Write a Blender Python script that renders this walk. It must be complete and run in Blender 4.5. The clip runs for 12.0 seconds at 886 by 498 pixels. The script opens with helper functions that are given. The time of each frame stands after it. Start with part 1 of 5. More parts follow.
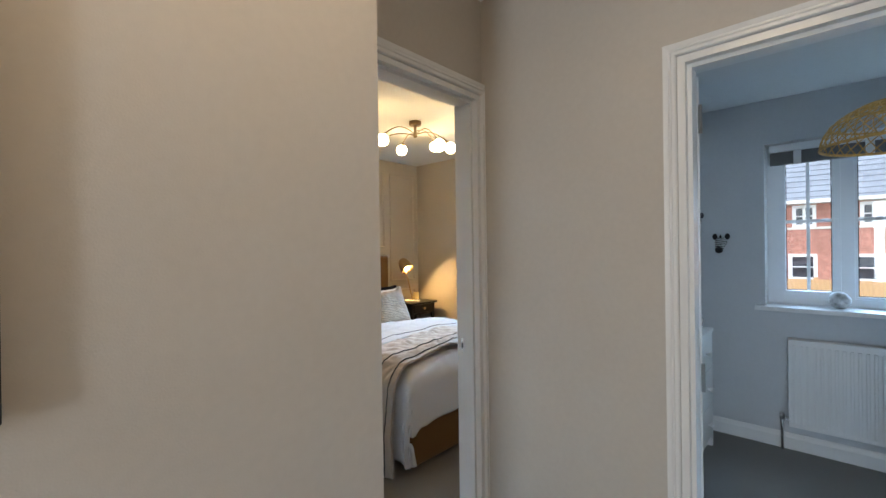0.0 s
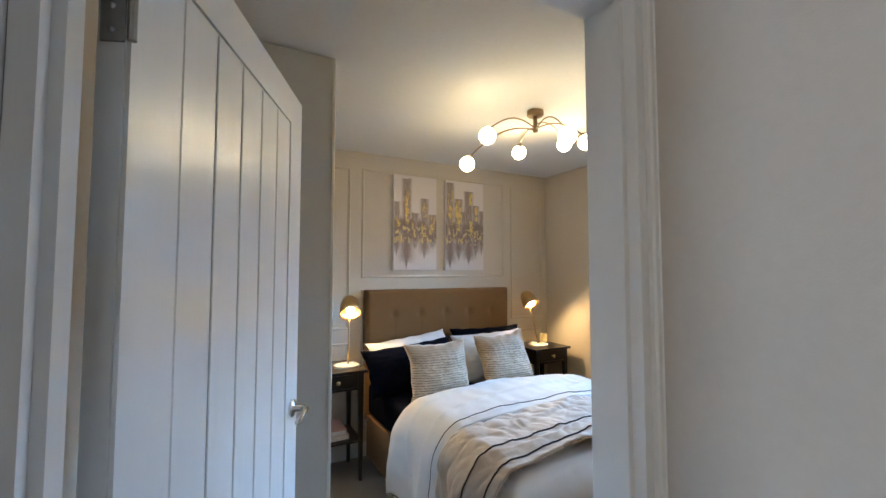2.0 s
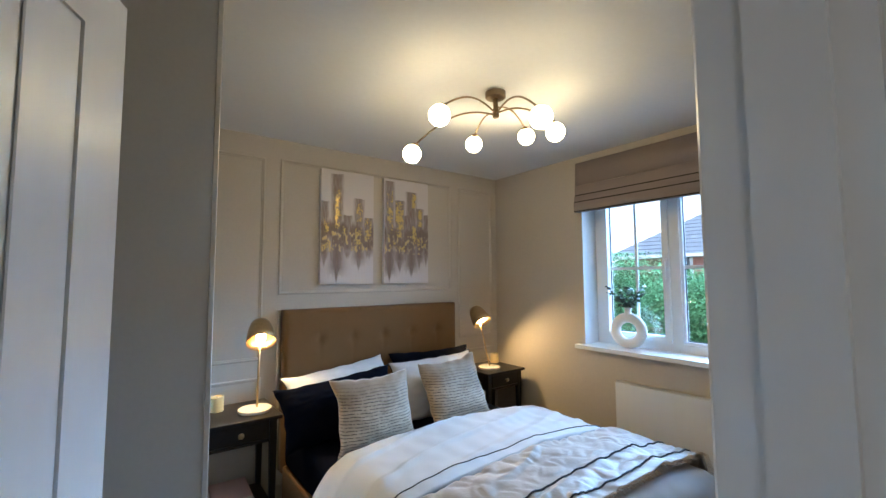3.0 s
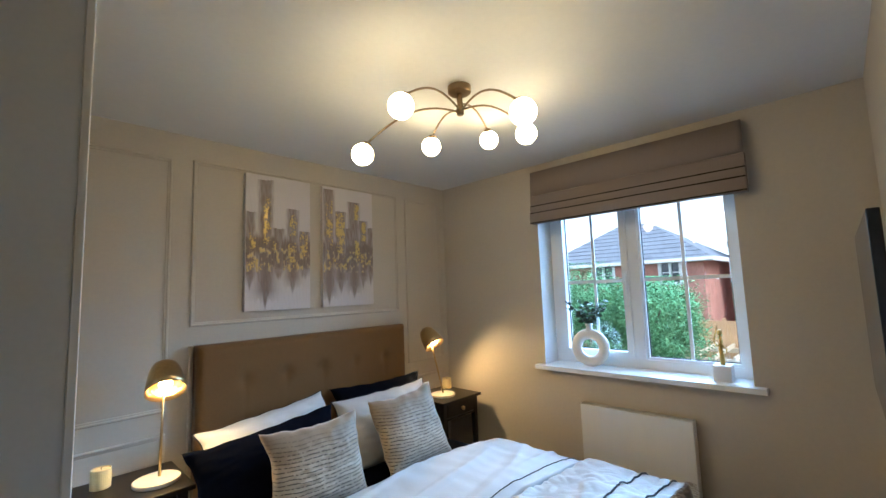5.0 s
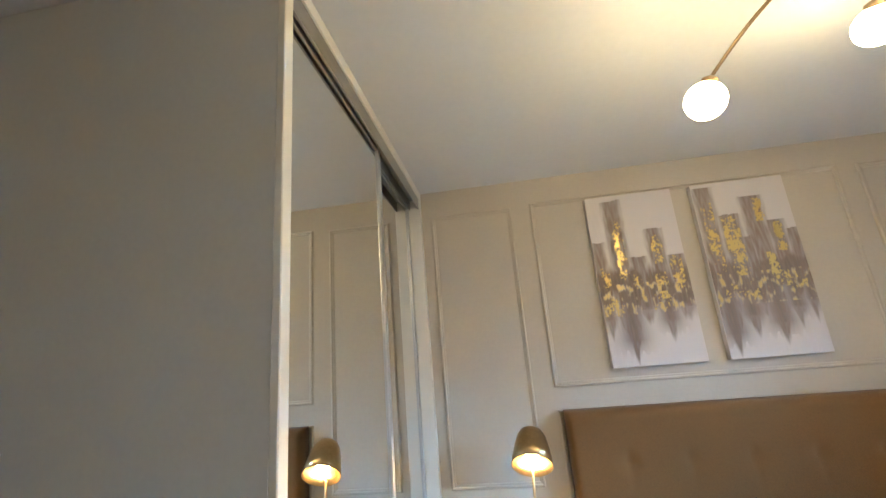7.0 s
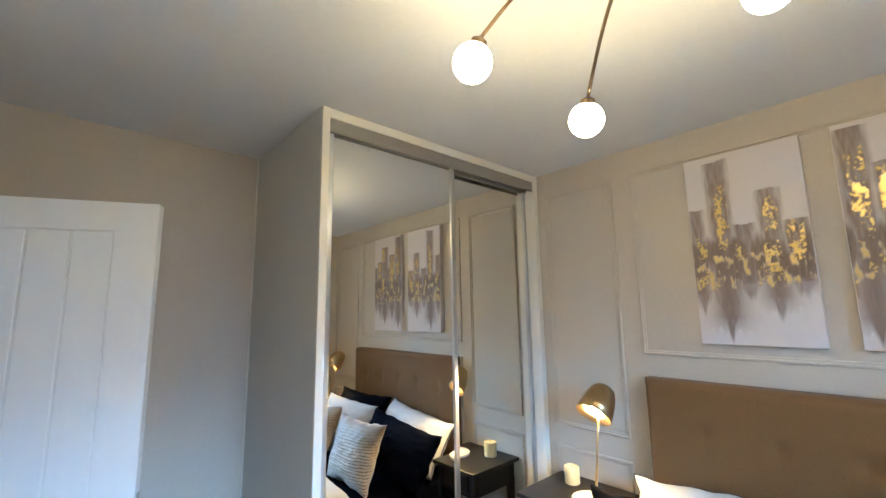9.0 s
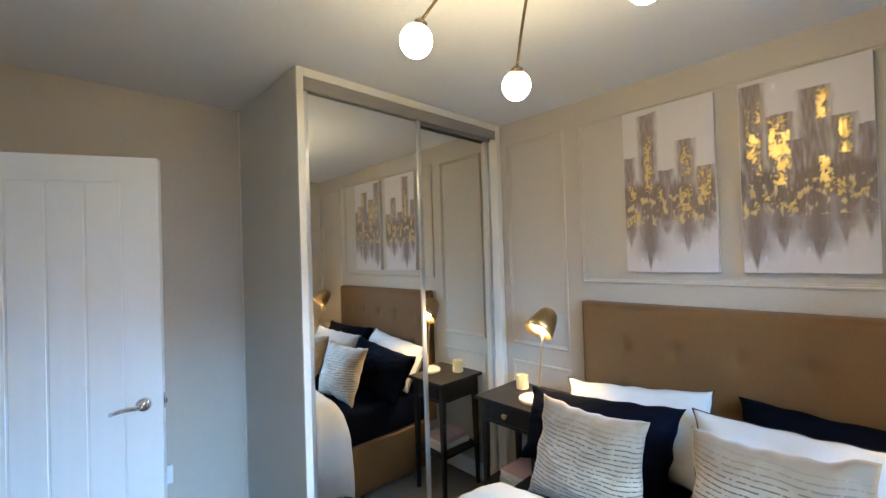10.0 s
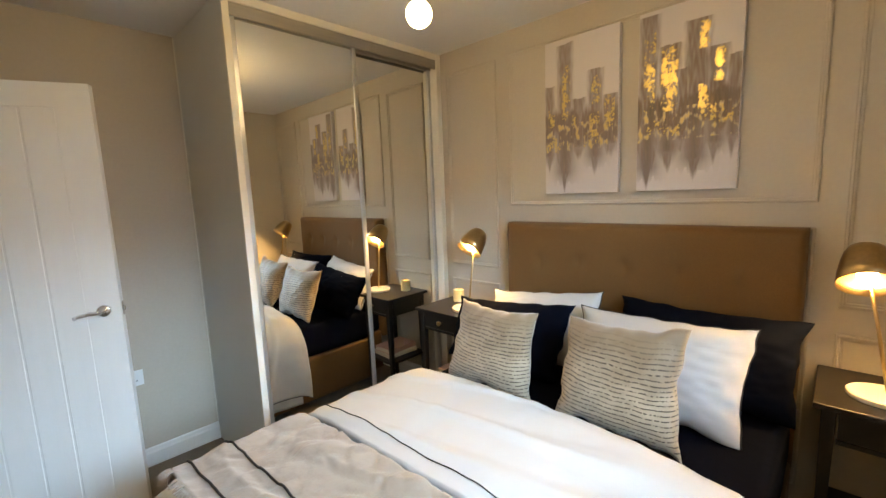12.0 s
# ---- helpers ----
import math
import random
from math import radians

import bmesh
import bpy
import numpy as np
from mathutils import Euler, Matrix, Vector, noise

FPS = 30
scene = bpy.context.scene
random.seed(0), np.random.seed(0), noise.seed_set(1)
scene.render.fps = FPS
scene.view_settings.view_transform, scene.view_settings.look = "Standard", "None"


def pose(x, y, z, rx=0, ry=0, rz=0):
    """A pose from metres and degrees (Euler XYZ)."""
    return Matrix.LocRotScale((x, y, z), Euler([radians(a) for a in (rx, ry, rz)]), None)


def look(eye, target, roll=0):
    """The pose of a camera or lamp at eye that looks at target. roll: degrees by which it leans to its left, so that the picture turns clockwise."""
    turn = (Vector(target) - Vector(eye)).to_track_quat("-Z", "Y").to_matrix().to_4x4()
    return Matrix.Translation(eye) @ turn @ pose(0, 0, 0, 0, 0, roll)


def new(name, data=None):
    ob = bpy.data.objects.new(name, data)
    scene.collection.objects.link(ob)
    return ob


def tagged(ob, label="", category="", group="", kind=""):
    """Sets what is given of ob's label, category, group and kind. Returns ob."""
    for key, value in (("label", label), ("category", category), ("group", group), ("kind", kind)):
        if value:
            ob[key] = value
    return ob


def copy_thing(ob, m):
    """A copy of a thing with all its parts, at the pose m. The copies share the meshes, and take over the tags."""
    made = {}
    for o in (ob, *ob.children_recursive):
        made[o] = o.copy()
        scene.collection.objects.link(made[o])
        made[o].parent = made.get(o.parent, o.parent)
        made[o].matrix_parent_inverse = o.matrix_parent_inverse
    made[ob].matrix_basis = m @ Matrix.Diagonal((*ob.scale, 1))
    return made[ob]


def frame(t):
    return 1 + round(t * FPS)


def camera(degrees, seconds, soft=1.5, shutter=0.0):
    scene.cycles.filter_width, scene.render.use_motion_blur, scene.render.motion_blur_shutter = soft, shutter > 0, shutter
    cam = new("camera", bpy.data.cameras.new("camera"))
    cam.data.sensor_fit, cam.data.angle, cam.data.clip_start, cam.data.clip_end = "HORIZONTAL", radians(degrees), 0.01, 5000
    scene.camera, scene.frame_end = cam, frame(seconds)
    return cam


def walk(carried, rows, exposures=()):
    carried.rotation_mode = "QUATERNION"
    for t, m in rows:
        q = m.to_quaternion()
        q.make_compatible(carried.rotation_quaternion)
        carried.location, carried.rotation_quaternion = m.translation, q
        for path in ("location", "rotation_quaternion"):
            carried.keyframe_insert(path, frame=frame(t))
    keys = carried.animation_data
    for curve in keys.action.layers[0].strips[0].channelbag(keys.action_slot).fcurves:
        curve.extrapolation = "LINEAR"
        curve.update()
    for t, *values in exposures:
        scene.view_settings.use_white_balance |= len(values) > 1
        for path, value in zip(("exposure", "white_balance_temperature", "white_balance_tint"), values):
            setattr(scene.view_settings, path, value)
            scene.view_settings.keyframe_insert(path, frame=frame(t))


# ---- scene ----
cam = camera(94.1, 12.0)

PATH = [
    (0, (-2.473, -3.775, 1.371), (-1.01, -2.411, 1.366), -0.8),
    (0.5, (-2.249, -3.757, 1.389), (-0.991, -2.203, 1.425), -0.4),
    (1, (-2.097, -3.643, 1.408), (-1.01, -1.966, 1.458), -0.5),
    (1.5, (-1.989, -3.433, 1.416), (-0.976, -1.711, 1.49), -0.4),
    (2, (-1.803, -3.215, 1.44), (-0.86, -1.455, 1.547), -0.0),
    (2.5, (-1.65, -3.006, 1.437), (-0.655, -1.277, 1.583), 0.0),
    (3, (-1.558, -2.762, 1.484), (-0.366, -1.162, 1.627), -0.3),
    (3.2, (-1.511, -2.708, 1.484), (-0.274, -1.144, 1.629), -0.5),
    (4.8, (-1.43, -2.489, 1.52), (-0.009, -1.094, 1.712), -1.9),
    (5, (-1.464, -2.442, 1.526), (-0.025, -1.068, 1.727), -2.1),
    (5.5, (-1.458, -2.414, 1.529), (-0.124, -0.939, 1.739), -3.0),
    (6, (-1.353, -2.289, 1.508), (-0.308, -0.604, 1.765), -3.8),
    (6.5, (-1.172, -2.174, 1.515), (-0.678, -0.267, 1.862), -4.8),
    (7, (-1.013, -2.015, 1.565), (-1.263, -0.095, 2.064), -4.8),
    (7.5, (-0.717, -1.973, 1.605), (-1.594, -0.263, 2.158), -3.1),
    (9.3, (0.144, -2.076, 1.601), (-1.35, -0.768, 1.837), -1.3),
    (9.5, (0.199, -2.103, 1.589), (-1.288, -0.777, 1.762), -1.4),
    (10, (0.315, -2.152, 1.566), (-1.135, -0.775, 1.593), -1.8),
    (10.5, (0.437, -2.13, 1.531), (-1.002, -0.746, 1.421), -1.9),
    (11, (0.547, -2.12, 1.509), (-0.884, -0.737, 1.311), -2.1),
    (11.5, (0.616, -2.133, 1.496), (-0.806, -0.75, 1.243), -2.2),
    (12, (0.64, -2.133, 1.477), (-0.736, -0.706, 1.209), -2.3),
]
walk(cam, [(t, look(eye, target, roll)) for t, eye, target, roll in PATH],
     exposures=[(0.0, 1.5, 6300, 8), (0.5, 1.5, 6300, 8), (1.0, 1.5, 6100, 8), (1.5, 1.65, 5600, 7), (2.0, 1.62, 5500, 7), (3.0, 1.27, 5250, 6), (5.5, 1.2, 5450, 5), (6.5, 1.5, 5800, 5),
                (7.0, 2.0, 5500, 5), (7.5, 2.13, 5400, 4), (9.5, 1.85, 5200, 5), (10.5, 1.8, 5700, 6), (11.5, 1.72, 6900, 8), (12.0, 1.67, 7200, 8)])


# measured and tuned numbers
SKY_W = 1450.0
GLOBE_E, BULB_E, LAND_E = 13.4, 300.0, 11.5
WMULL = -1.50
CLX, CLY = -0.170, -1.338
GLOBES = [(-0.559, -1.401, 2.168, -0.105), (-0.306, -1.730, 2.112, -0.115), (0.054, -1.518, 2.192, -0.105), (0.160, -1.238, 2.270, -0.075), (-0.066, -1.053, 2.233, -0.105), (-0.474, -1.052, 2.105, -0.115)]
SKY, SUN = 0.15, 1.5
VX, VY = 1.19, -1.215
OX, OY = 1.17, -1.95

# ---- world and large lights ----
SUN_EL, SUN_AZ = radians(42), radians(200)
world = bpy.data.worlds.new("world")
scene.world = world
world.use_nodes = True
wn = world.node_tree.nodes
sky = wn.new("ShaderNodeTexSky")
sky.sky_type = "NISHITA"
sky.sun_disc = False
sky.sun_elevation, sky.sun_rotation = SUN_EL, SUN_AZ
sky.dust_density, sky.air_density = 3.0, 1.2
wn["Background"].inputs["Strength"].default_value = SKY
cloud = wn.new("ShaderNodeMix")
cloud.data_type = "RGBA"
cloud.inputs["Factor"].default_value = 0.6
cloud.inputs["B"].default_value = (7.6, 8.0, 8.6, 1)
world.node_tree.links.new(sky.outputs["Color"], cloud.inputs["A"])
world.node_tree.links.new(cloud.outputs["Result"], wn["Background"].inputs["Color"])

sun = new("sun", bpy.data.lights.new("sun", "SUN"))
sun.data.energy, sun.data.angle, sun.data.color = SUN, radians(12), (1.0, 0.97, 0.93)
sun.matrix_world = look((3 * math.sin(SUN_AZ), 3 * math.cos(SUN_AZ), 3 * math.tan(SUN_EL)), (0, 0, 0))


def sky_lamp(name, x, y, z, sy, sz, watts, tx=1.1, colour=(0.44, 0.69, 1.0)):
    """Stands in for the bright sky, above the windows or in the added landing opening."""
    lamp = new(name, bpy.data.lights.new(name, "AREA"))
    lamp.data.shape, lamp.data.size, lamp.data.size_y = "RECTANGLE", sy, sz
    lamp.data.energy, lamp.data.color = watts, colour
    lamp.matrix_world = look((x, y, z), (tx, y, 1.5))
    return lamp


sky_lamp("sky_light", 8.6, -2.7, 4.75, 11.0, 2.6, SKY_W)
# extra daylight for the landing, from an opening added out of view
sky_lamp("added_daylight", -5.56, -4.635, 1.38, 0.5, 1.45, 15.0, -2.0, (0.84, 0.92, 1.0))


# ---- materials ----
def nodes_of(mat):
    mat.use_nodes = True
    t = mat.node_tree
    return t, t.nodes["Principled BSDF"]


def material(name, colour, rough=0.6, metal=0.0, grain=0.0, scale=30.0, bump=0.0, bump_scale=200.0, stain=0.0, sheen=0.0, coat=0.0, stretch=(1, 1, 1), dist=0.002):
    """A surface with colour variation at two scales and fine relief."""
    mat = bpy.data.materials.new(name)
    t, b = nodes_of(mat)
    L = t.links.new
    b.inputs["Roughness"].default_value = rough
    b.inputs["Metallic"].default_value = metal
    b.inputs["Sheen Weight"].default_value = sheen
    b.inputs["Coat Weight"].default_value = coat
    if rough > 0.78 and not metal:
        b.inputs["Specular IOR Level"].default_value = 0.2
    c = (*colour, 1)
    b.inputs["Base Color"].default_value = c
    tc = t.nodes.new("ShaderNodeTexCoord")
    mp = t.nodes.new("ShaderNodeMapping")
    mp.inputs["Scale"].default_value = stretch
    L(tc.outputs["Object"], mp.inputs["Vector"])
    if grain or stain:
        n1 = t.nodes.new("ShaderNodeTexNoise")
        n1.inputs["Scale"].default_value, n1.inputs["Detail"].default_value = scale, 4
        n2 = t.nodes.new("ShaderNodeTexNoise")
        n2.inputs["Scale"].default_value, n2.inputs["Detail"].default_value = 1.7, 3
        L(mp.outputs["Vector"], n1.inputs["Vector"])
        L(mp.outputs["Vector"], n2.inputs["Vector"])
        m1 = t.nodes.new("ShaderNodeMapRange")
        m1.inputs["From Min"].default_value, m1.inputs["From Max"].default_value = 0.3, 0.7
        m1.inputs["To Min"].default_value, m1.inputs["To Max"].default_value = 1 - grain, 1 + grain
        L(n1.outputs["Fac"], m1.inputs["Value"])
        m2 = t.nodes.new("ShaderNodeMapRange")
        m2.inputs["From Min"].default_value, m2.inputs["From Max"].default_value = 0.3, 0.7
        m2.inputs["To Min"].default_value, m2.inputs["To Max"].default_value = 1 - stain, 1 + stain
        L(n2.outputs["Fac"], m2.inputs["Value"])
        mm = t.nodes.new("ShaderNodeMath")
        mm.operation = "MULTIPLY"
        L(m1.outputs["Result"], mm.inputs[0])
        L(m2.outputs["Result"], mm.inputs[1])
        vm = t.nodes.new("ShaderNodeVectorMath")
        vm.operation = "SCALE"
        vm.inputs[0].default_value = colour
        L(mm.outputs["Value"], vm.inputs["Scale"])
        L(vm.outputs["Vector"], b.inputs["Base Color"])
    if bump:
        n3 = t.nodes.new("ShaderNodeTexNoise")
        n3.inputs["Scale"].default_value, n3.inputs["Detail"].default_value = bump_scale, 3
        L(mp.outputs["Vector"], n3.inputs["Vector"])
        bp = t.nodes.new("ShaderNodeBump")
        bp.inputs["Strength"].default_value, bp.inputs["Distance"].default_value = bump, dist
        L(n3.outputs["Fac"], bp.inputs["Height"])
        L(bp.outputs["Normal"], b.inputs["Normal"])
    return mat


def glow(name, colour, strength):
    mat = bpy.data.materials.new(name)
    t, b = nodes_of(mat)
    b.inputs["Base Color"].default_value = (0.9, 0.85, 0.75, 1)
    b.inputs["Emission Color"].default_value = (*colour, 1)
    b.inputs["Emission Strength"].default_value = strength
    return mat


M_WALL = material("greige wall paint", (0.495, 0.438, 0.36), 0.75, grain=0.02, scale=60, bump=0.15, bump_scale=350, stain=0.03)
M_LAND = material("warm white landing paint", (0.54, 0.495, 0.44), 0.7, grain=0.02, scale=60, bump=0.15, bump_scale=350, stain=0.03)
M_STUDY = material("blue grey wall paint", (0.55, 0.57, 0.59), 0.7, grain=0.02, scale=60, bump=0.15, bump_scale=350, stain=0.03)
M_CEIL = material("white ceiling paint", (0.72, 0.705, 0.69), 0.85, grain=0.015, scale=40, bump=0.1, bump_scale=300, stain=0.02)
M_GLOSS = material("white satin woodwork", (0.76, 0.76, 0.75), 0.28, grain=0.012, scale=25, bump=0.08, bump_scale=90, stain=0.02, stretch=(1, 1, 0.15))
M_UPVC = material("white window plastic", (0.80, 0.81, 0.82), 0.3, grain=0.01, stain=0.01)
M_CARPET = material("beige twist carpet", (0.22, 0.18, 0.135), 0.95, grain=0.25, scale=420, bump=1.0, bump_scale=600, stain=0.12, sheen=0.3, dist=0.006)
M_CARPET2 = material("grey twist carpet", (0.25, 0.24, 0.225), 0.95, grain=0.22, scale=380, bump=1.0, bump_scale=600, stain=0.2, sheen=0.3, dist=0.006)
M_LAMINATE = material("grey beige laminate", (0.62, 0.61, 0.57), 0.45, grain=0.02, scale=80, stain=0.02)
M_TRIM = material("cream laminate edge", (0.70, 0.67, 0.60), 0.4, stain=0.02)
M_TRACK = material("brushed grey metal track", (0.34, 0.32, 0.29), 0.4, metal=0.6, grain=0.05, scale=120, stretch=(1, 0.05, 1))
M_ALU = material("satin aluminium", (0.55, 0.56, 0.57), 0.3, metal=0.9, grain=0.04, scale=100, stretch=(1, 1, 0.05))
M_CHROME = material("polished chrome", (0.75, 0.75, 0.76), 0.1, metal=1.0, stain=0.02)
M_STEEL = material("satin steel", (0.42, 0.42, 0.41), 0.35, metal=0.9, grain=0.05, scale=100)
M_BRASS = material("brushed brass", (0.50, 0.36, 0.18), 0.28, metal=1.0, grain=0.08, scale=90, stain=0.05, stretch=(1, 1, 0.1), bump=0.05, bump_scale=200)
M_BRONZE = material("antique brass", (0.24, 0.17, 0.10), 0.32, metal=1.0, grain=0.06, scale=60)
M_MARBLE = material("white marble", (0.70, 0.67, 0.62), 0.25, grain=0.03, scale=12, stain=0.06)
M_BLACK = material("black brown painted wood", (0.014, 0.012, 0.011), 0.35, grain=0.15, scale=30, bump=0.1, bump_scale=80, stretch=(1, 0.1, 1))
nodes_of(M_BLACK)[1].inputs["Specular IOR Level"].default_value = 0.25
M_TAN = material("tan woven upholstery", (0.165, 0.086, 0.030), 0.85, grain=0.10, scale=300, bump=0.4, bump_scale=700, stain=0.05, sheen=0.1)
M_COTTON = material("white cotton", (0.59, 0.59, 0.60), 0.8, grain=0.012, scale=300, bump=0.25, bump_scale=14, stain=0.012, sheen=0.0, dist=0.006)
M_NAVY = material("black navy cotton", (0.003, 0.004, 0.009), 0.9, grain=0.1, scale=300, bump=0.3, bump_scale=14, stain=0.06, sheen=0.0, dist=0.006)
nodes_of(M_NAVY)[1].inputs["Specular IOR Level"].default_value = 0.03
M_PIPE = material("black piping", (0.012, 0.012, 0.016), 0.7)
M_SATIN = material("champagne satin quilt", (0.36, 0.30, 0.25), 0.45, grain=0.03, scale=60, bump=0.4, bump_scale=22, stain=0.06, sheen=0.4, dist=0.008)
M_BLIND = material("taupe roman blind fabric", (0.23, 0.185, 0.165), 0.9, grain=0.08, scale=350, bump=0.3, bump_scale=500, stain=0.04)
M_BLINDLINE = material("dark blind line", (0.03, 0.024, 0.02), 0.9)
M_CERAMIC = material("matt white ceramic", (0.74, 0.73, 0.71), 0.6, grain=0.02, scale=80, bump=0.2, bump_scale=150)
M_WAX = material("pale yellow wax", (0.70, 0.58, 0.30), 0.5, stain=0.04)
M_GLASSCLEAR = material("clear jar glass", (0.9, 0.9, 0.88), 0.05)
M_GLASSCLEAR.node_tree.nodes["Principled BSDF"].inputs["Transmission Weight"].default_value = 1.0
M_BOOKP = material("dusty pink book cover", (0.48, 0.30, 0.26), 0.6, stain=0.05)
M_BOOKW = material("cream book pages", (0.62, 0.57, 0.48), 0.8, grain=0.1, scale=200, stretch=(0.1, 0.1, 3))
M_LEAF = material("dusty eucalyptus leaf", (0.05, 0.085, 0.05), 0.6, grain=0.25, scale=20)
M_STEM = material("brown stem", (0.08, 0.06, 0.035), 0.7)
M_GOLD = material("gold leaf", (0.62, 0.42, 0.13), 0.3, metal=1.0, grain=0.1, scale=40)
M_TV = material("black glossy screen", (0.008, 0.010, 0.016), 0.12, stain=0.02)
M_DARK = material("black picture frame wood", (0.010, 0.009, 0.009), 0.4)
M_WICKER = material("natural rattan", (0.62, 0.36, 0.10), 0.6, grain=0.2, scale=60)
M_ZEBRA = material("white plush", (0.55, 0.55, 0.54), 0.9, grain=0.1, scale=100, sheen=0.3)
M_RHINO = material("grey plush", (0.09, 0.09, 0.10), 0.9, grain=0.15, scale=100, sheen=0.3)
M_GLOBE = glow("opal glass globe, lit", (1.0, 0.71, 0.34), GLOBE_E)
M_BULB = glow("lit bulb", (1.0, 0.62, 0.24), BULB_E)
M_BRICK = material("red brick", (0.44, 0.215, 0.17), 0.9, grain=0.2, scale=9, bump=0.4, bump_scale=25, stain=0.12, dist=0.01)
M_TILE = material("grey roof tile", (0.19, 0.21, 0.25), 0.8, grain=0.15, scale=6, bump=0.4, bump_scale=18, stain=0.08, dist=0.01)
M_FENCE = material("orange timber fence", (0.52, 0.32, 0.17), 0.85, grain=0.2, scale=14, stain=0.15, stretch=(1, 1, 0.1))
M_TIMBER = material("pale new timber", (0.55, 0.45, 0.32), 0.8, grain=0.12, scale=20, stain=0.08)
M_GRASS = material("lawn", (0.06, 0.09, 0.03), 0.95, grain=0.3, scale=20, stain=0.2)
M_FOLIAGE = material("fresh green foliage", (0.11, 0.225, 0.10), 1.0, grain=0.35, scale=6, stain=0.25)
nodes_of(M_FOLIAGE)[1].inputs["Specular IOR Level"].default_value = 0.15
M_BARK = material("bark", (0.10, 0.075, 0.05), 0.9, grain=0.3, scale=30)
M_PANE = bpy.data.materials.new("window glass")
_t, _b = nodes_of(M_PANE)
_b.inputs["Base Color"].default_value = (0.95, 0.98, 1, 1)
_b.inputs["Roughness"].default_value = 0.0
_b.inputs["IOR"].default_value = 1.45
_b.inputs["Transmission Weight"].default_value = 1.0
M_DARKPANE = material("dark window glass of a house", (0.05, 0.06, 0.08), 0.05, coat=0.5)
M_MIRROR = material("mirror", (0.80, 0.81, 0.79), 0.015, metal=1.0)


# ---- mesh helpers ----
def part(name, bm, mat, parent=None, label="", smooth=False, kind=""):
    me = bpy.data.meshes.new(name)
    bm.normal_update()
    bm.to_mesh(me)
    bm.free()
    for m in (mat if isinstance(mat, (list, tuple)) else [mat]):
        me.materials.append(m)
    if smooth:
        me.polygons.foreach_set("use_smooth", [True] * len(me.polygons))
    ob = new(name, me)
    if parent is not None:
        ob.parent = parent
    if label or kind:
        tagged(ob, label, kind=kind)
    return ob


def thing(name, m, label, category, group=""):
    ob = new(name)
    ob.empty_display_size = 0.1
    ob.matrix_world = m
    return tagged(ob, label, category, group)


def box(bm, x0, x1, y0, y1, z0, z1, m=None, mi=0):
    xs, ys, zs = sorted((x0, x1)), sorted((y0, y1)), sorted((z0, z1))
    v = [bm.verts.new((x, y, z)) for x in xs for y in ys for z in zs]
    fs = [bm.faces.new([v[i] for i in f]) for f in ((0, 1, 3, 2), (4, 6, 7, 5), (0, 4, 5, 1), (2, 3, 7, 6), (0, 2, 6, 4), (1, 5, 7, 3))]
    for f in fs:
        f.material_index = mi
    if m is not None:
        bmesh.ops.transform(bm, matrix=m, verts=v)
    return v


def bevel(bm, w, seg=2):
    bmesh.ops.bevel(bm, geom=list(bm.edges), offset=w, segments=seg, profile=0.6, affect="EDGES", clamp_overlap=True)
    return bm


def boxed(x0, x1, y0, y1, z0, z1, w=0.003, seg=2):
    bm = bmesh.new()
    box(bm, x0, x1, y0, y1, z0, z1)
    if w:
        bevel(bm, w, seg)
    return bm


def lathe(bm, prof, seg=32, m=None, cap=True):
    """Turn a profile of (radius, height) about z."""
    rings = []
    for r, z in prof:
        rings.append([bm.verts.new((r * math.cos(a), r * math.sin(a), z)) for a in (2 * math.pi * i / seg for i in range(seg))])
    for a, b in zip(rings, rings[1:]):
        for i in range(seg):
            bm.faces.new((a[i], a[(i + 1) % seg], b[(i + 1) % seg], b[i]))
    if cap:
        bm.faces.new(list(reversed(rings[0])))
        bm.faces.new(rings[-1])
    vs = [v for r in rings for v in r]
    if m is not None:
        bmesh.ops.transform(bm, matrix=m, verts=vs)
    return vs


def tube(bm, pts, r, seg=10, r1=None, cap=True):
    """A round bar along points."""
    pts = [Vector(p) for p in pts]
    rings = []
    up = Vector((0, 0, 1))
    for i, p in enumerate(pts):
        d = (pts[min(i + 1, len(pts) - 1)] - pts[max(i - 1, 0)]).normalized()
        a = d.cross(up if abs(d.dot(up)) < 0.95 else Vector((1, 0, 0))).normalized()
        if rings and a.dot(last) < 0:
            a = -a
        last = a
        b = d.cross(a)
        rr = r if r1 is None else r + (r1 - r) * i / (len(pts) - 1)
        rings.append([bm.verts.new(p + rr * (math.cos(t) * a + math.sin(t) * b)) for t in (2 * math.pi * k / seg for k in range(seg))])
    for p, q in zip(rings, rings[1:]):
        for i in range(seg):
            bm.faces.new((p[i], p[(i + 1) % seg], q[(i + 1) % seg], q[i]))
    if cap:
        bm.faces.new(list(reversed(rings[0])))
        bm.faces.new(rings[-1])
    bmesh.ops.recalc_face_normals(bm, faces=list(bm.faces))


def ball(bm, c, r, seg=20, squash=(1, 1, 1)):
    bmesh.ops.create_uvsphere(bm, u_segments=seg, v_segments=seg // 2 + 2, radius=r, matrix=Matrix.Translation(c) @ Matrix.Diagonal((*squash, 1)))


def wobble(p, s, k=1.0):
    return k * noise.noise(Vector(p) * s)


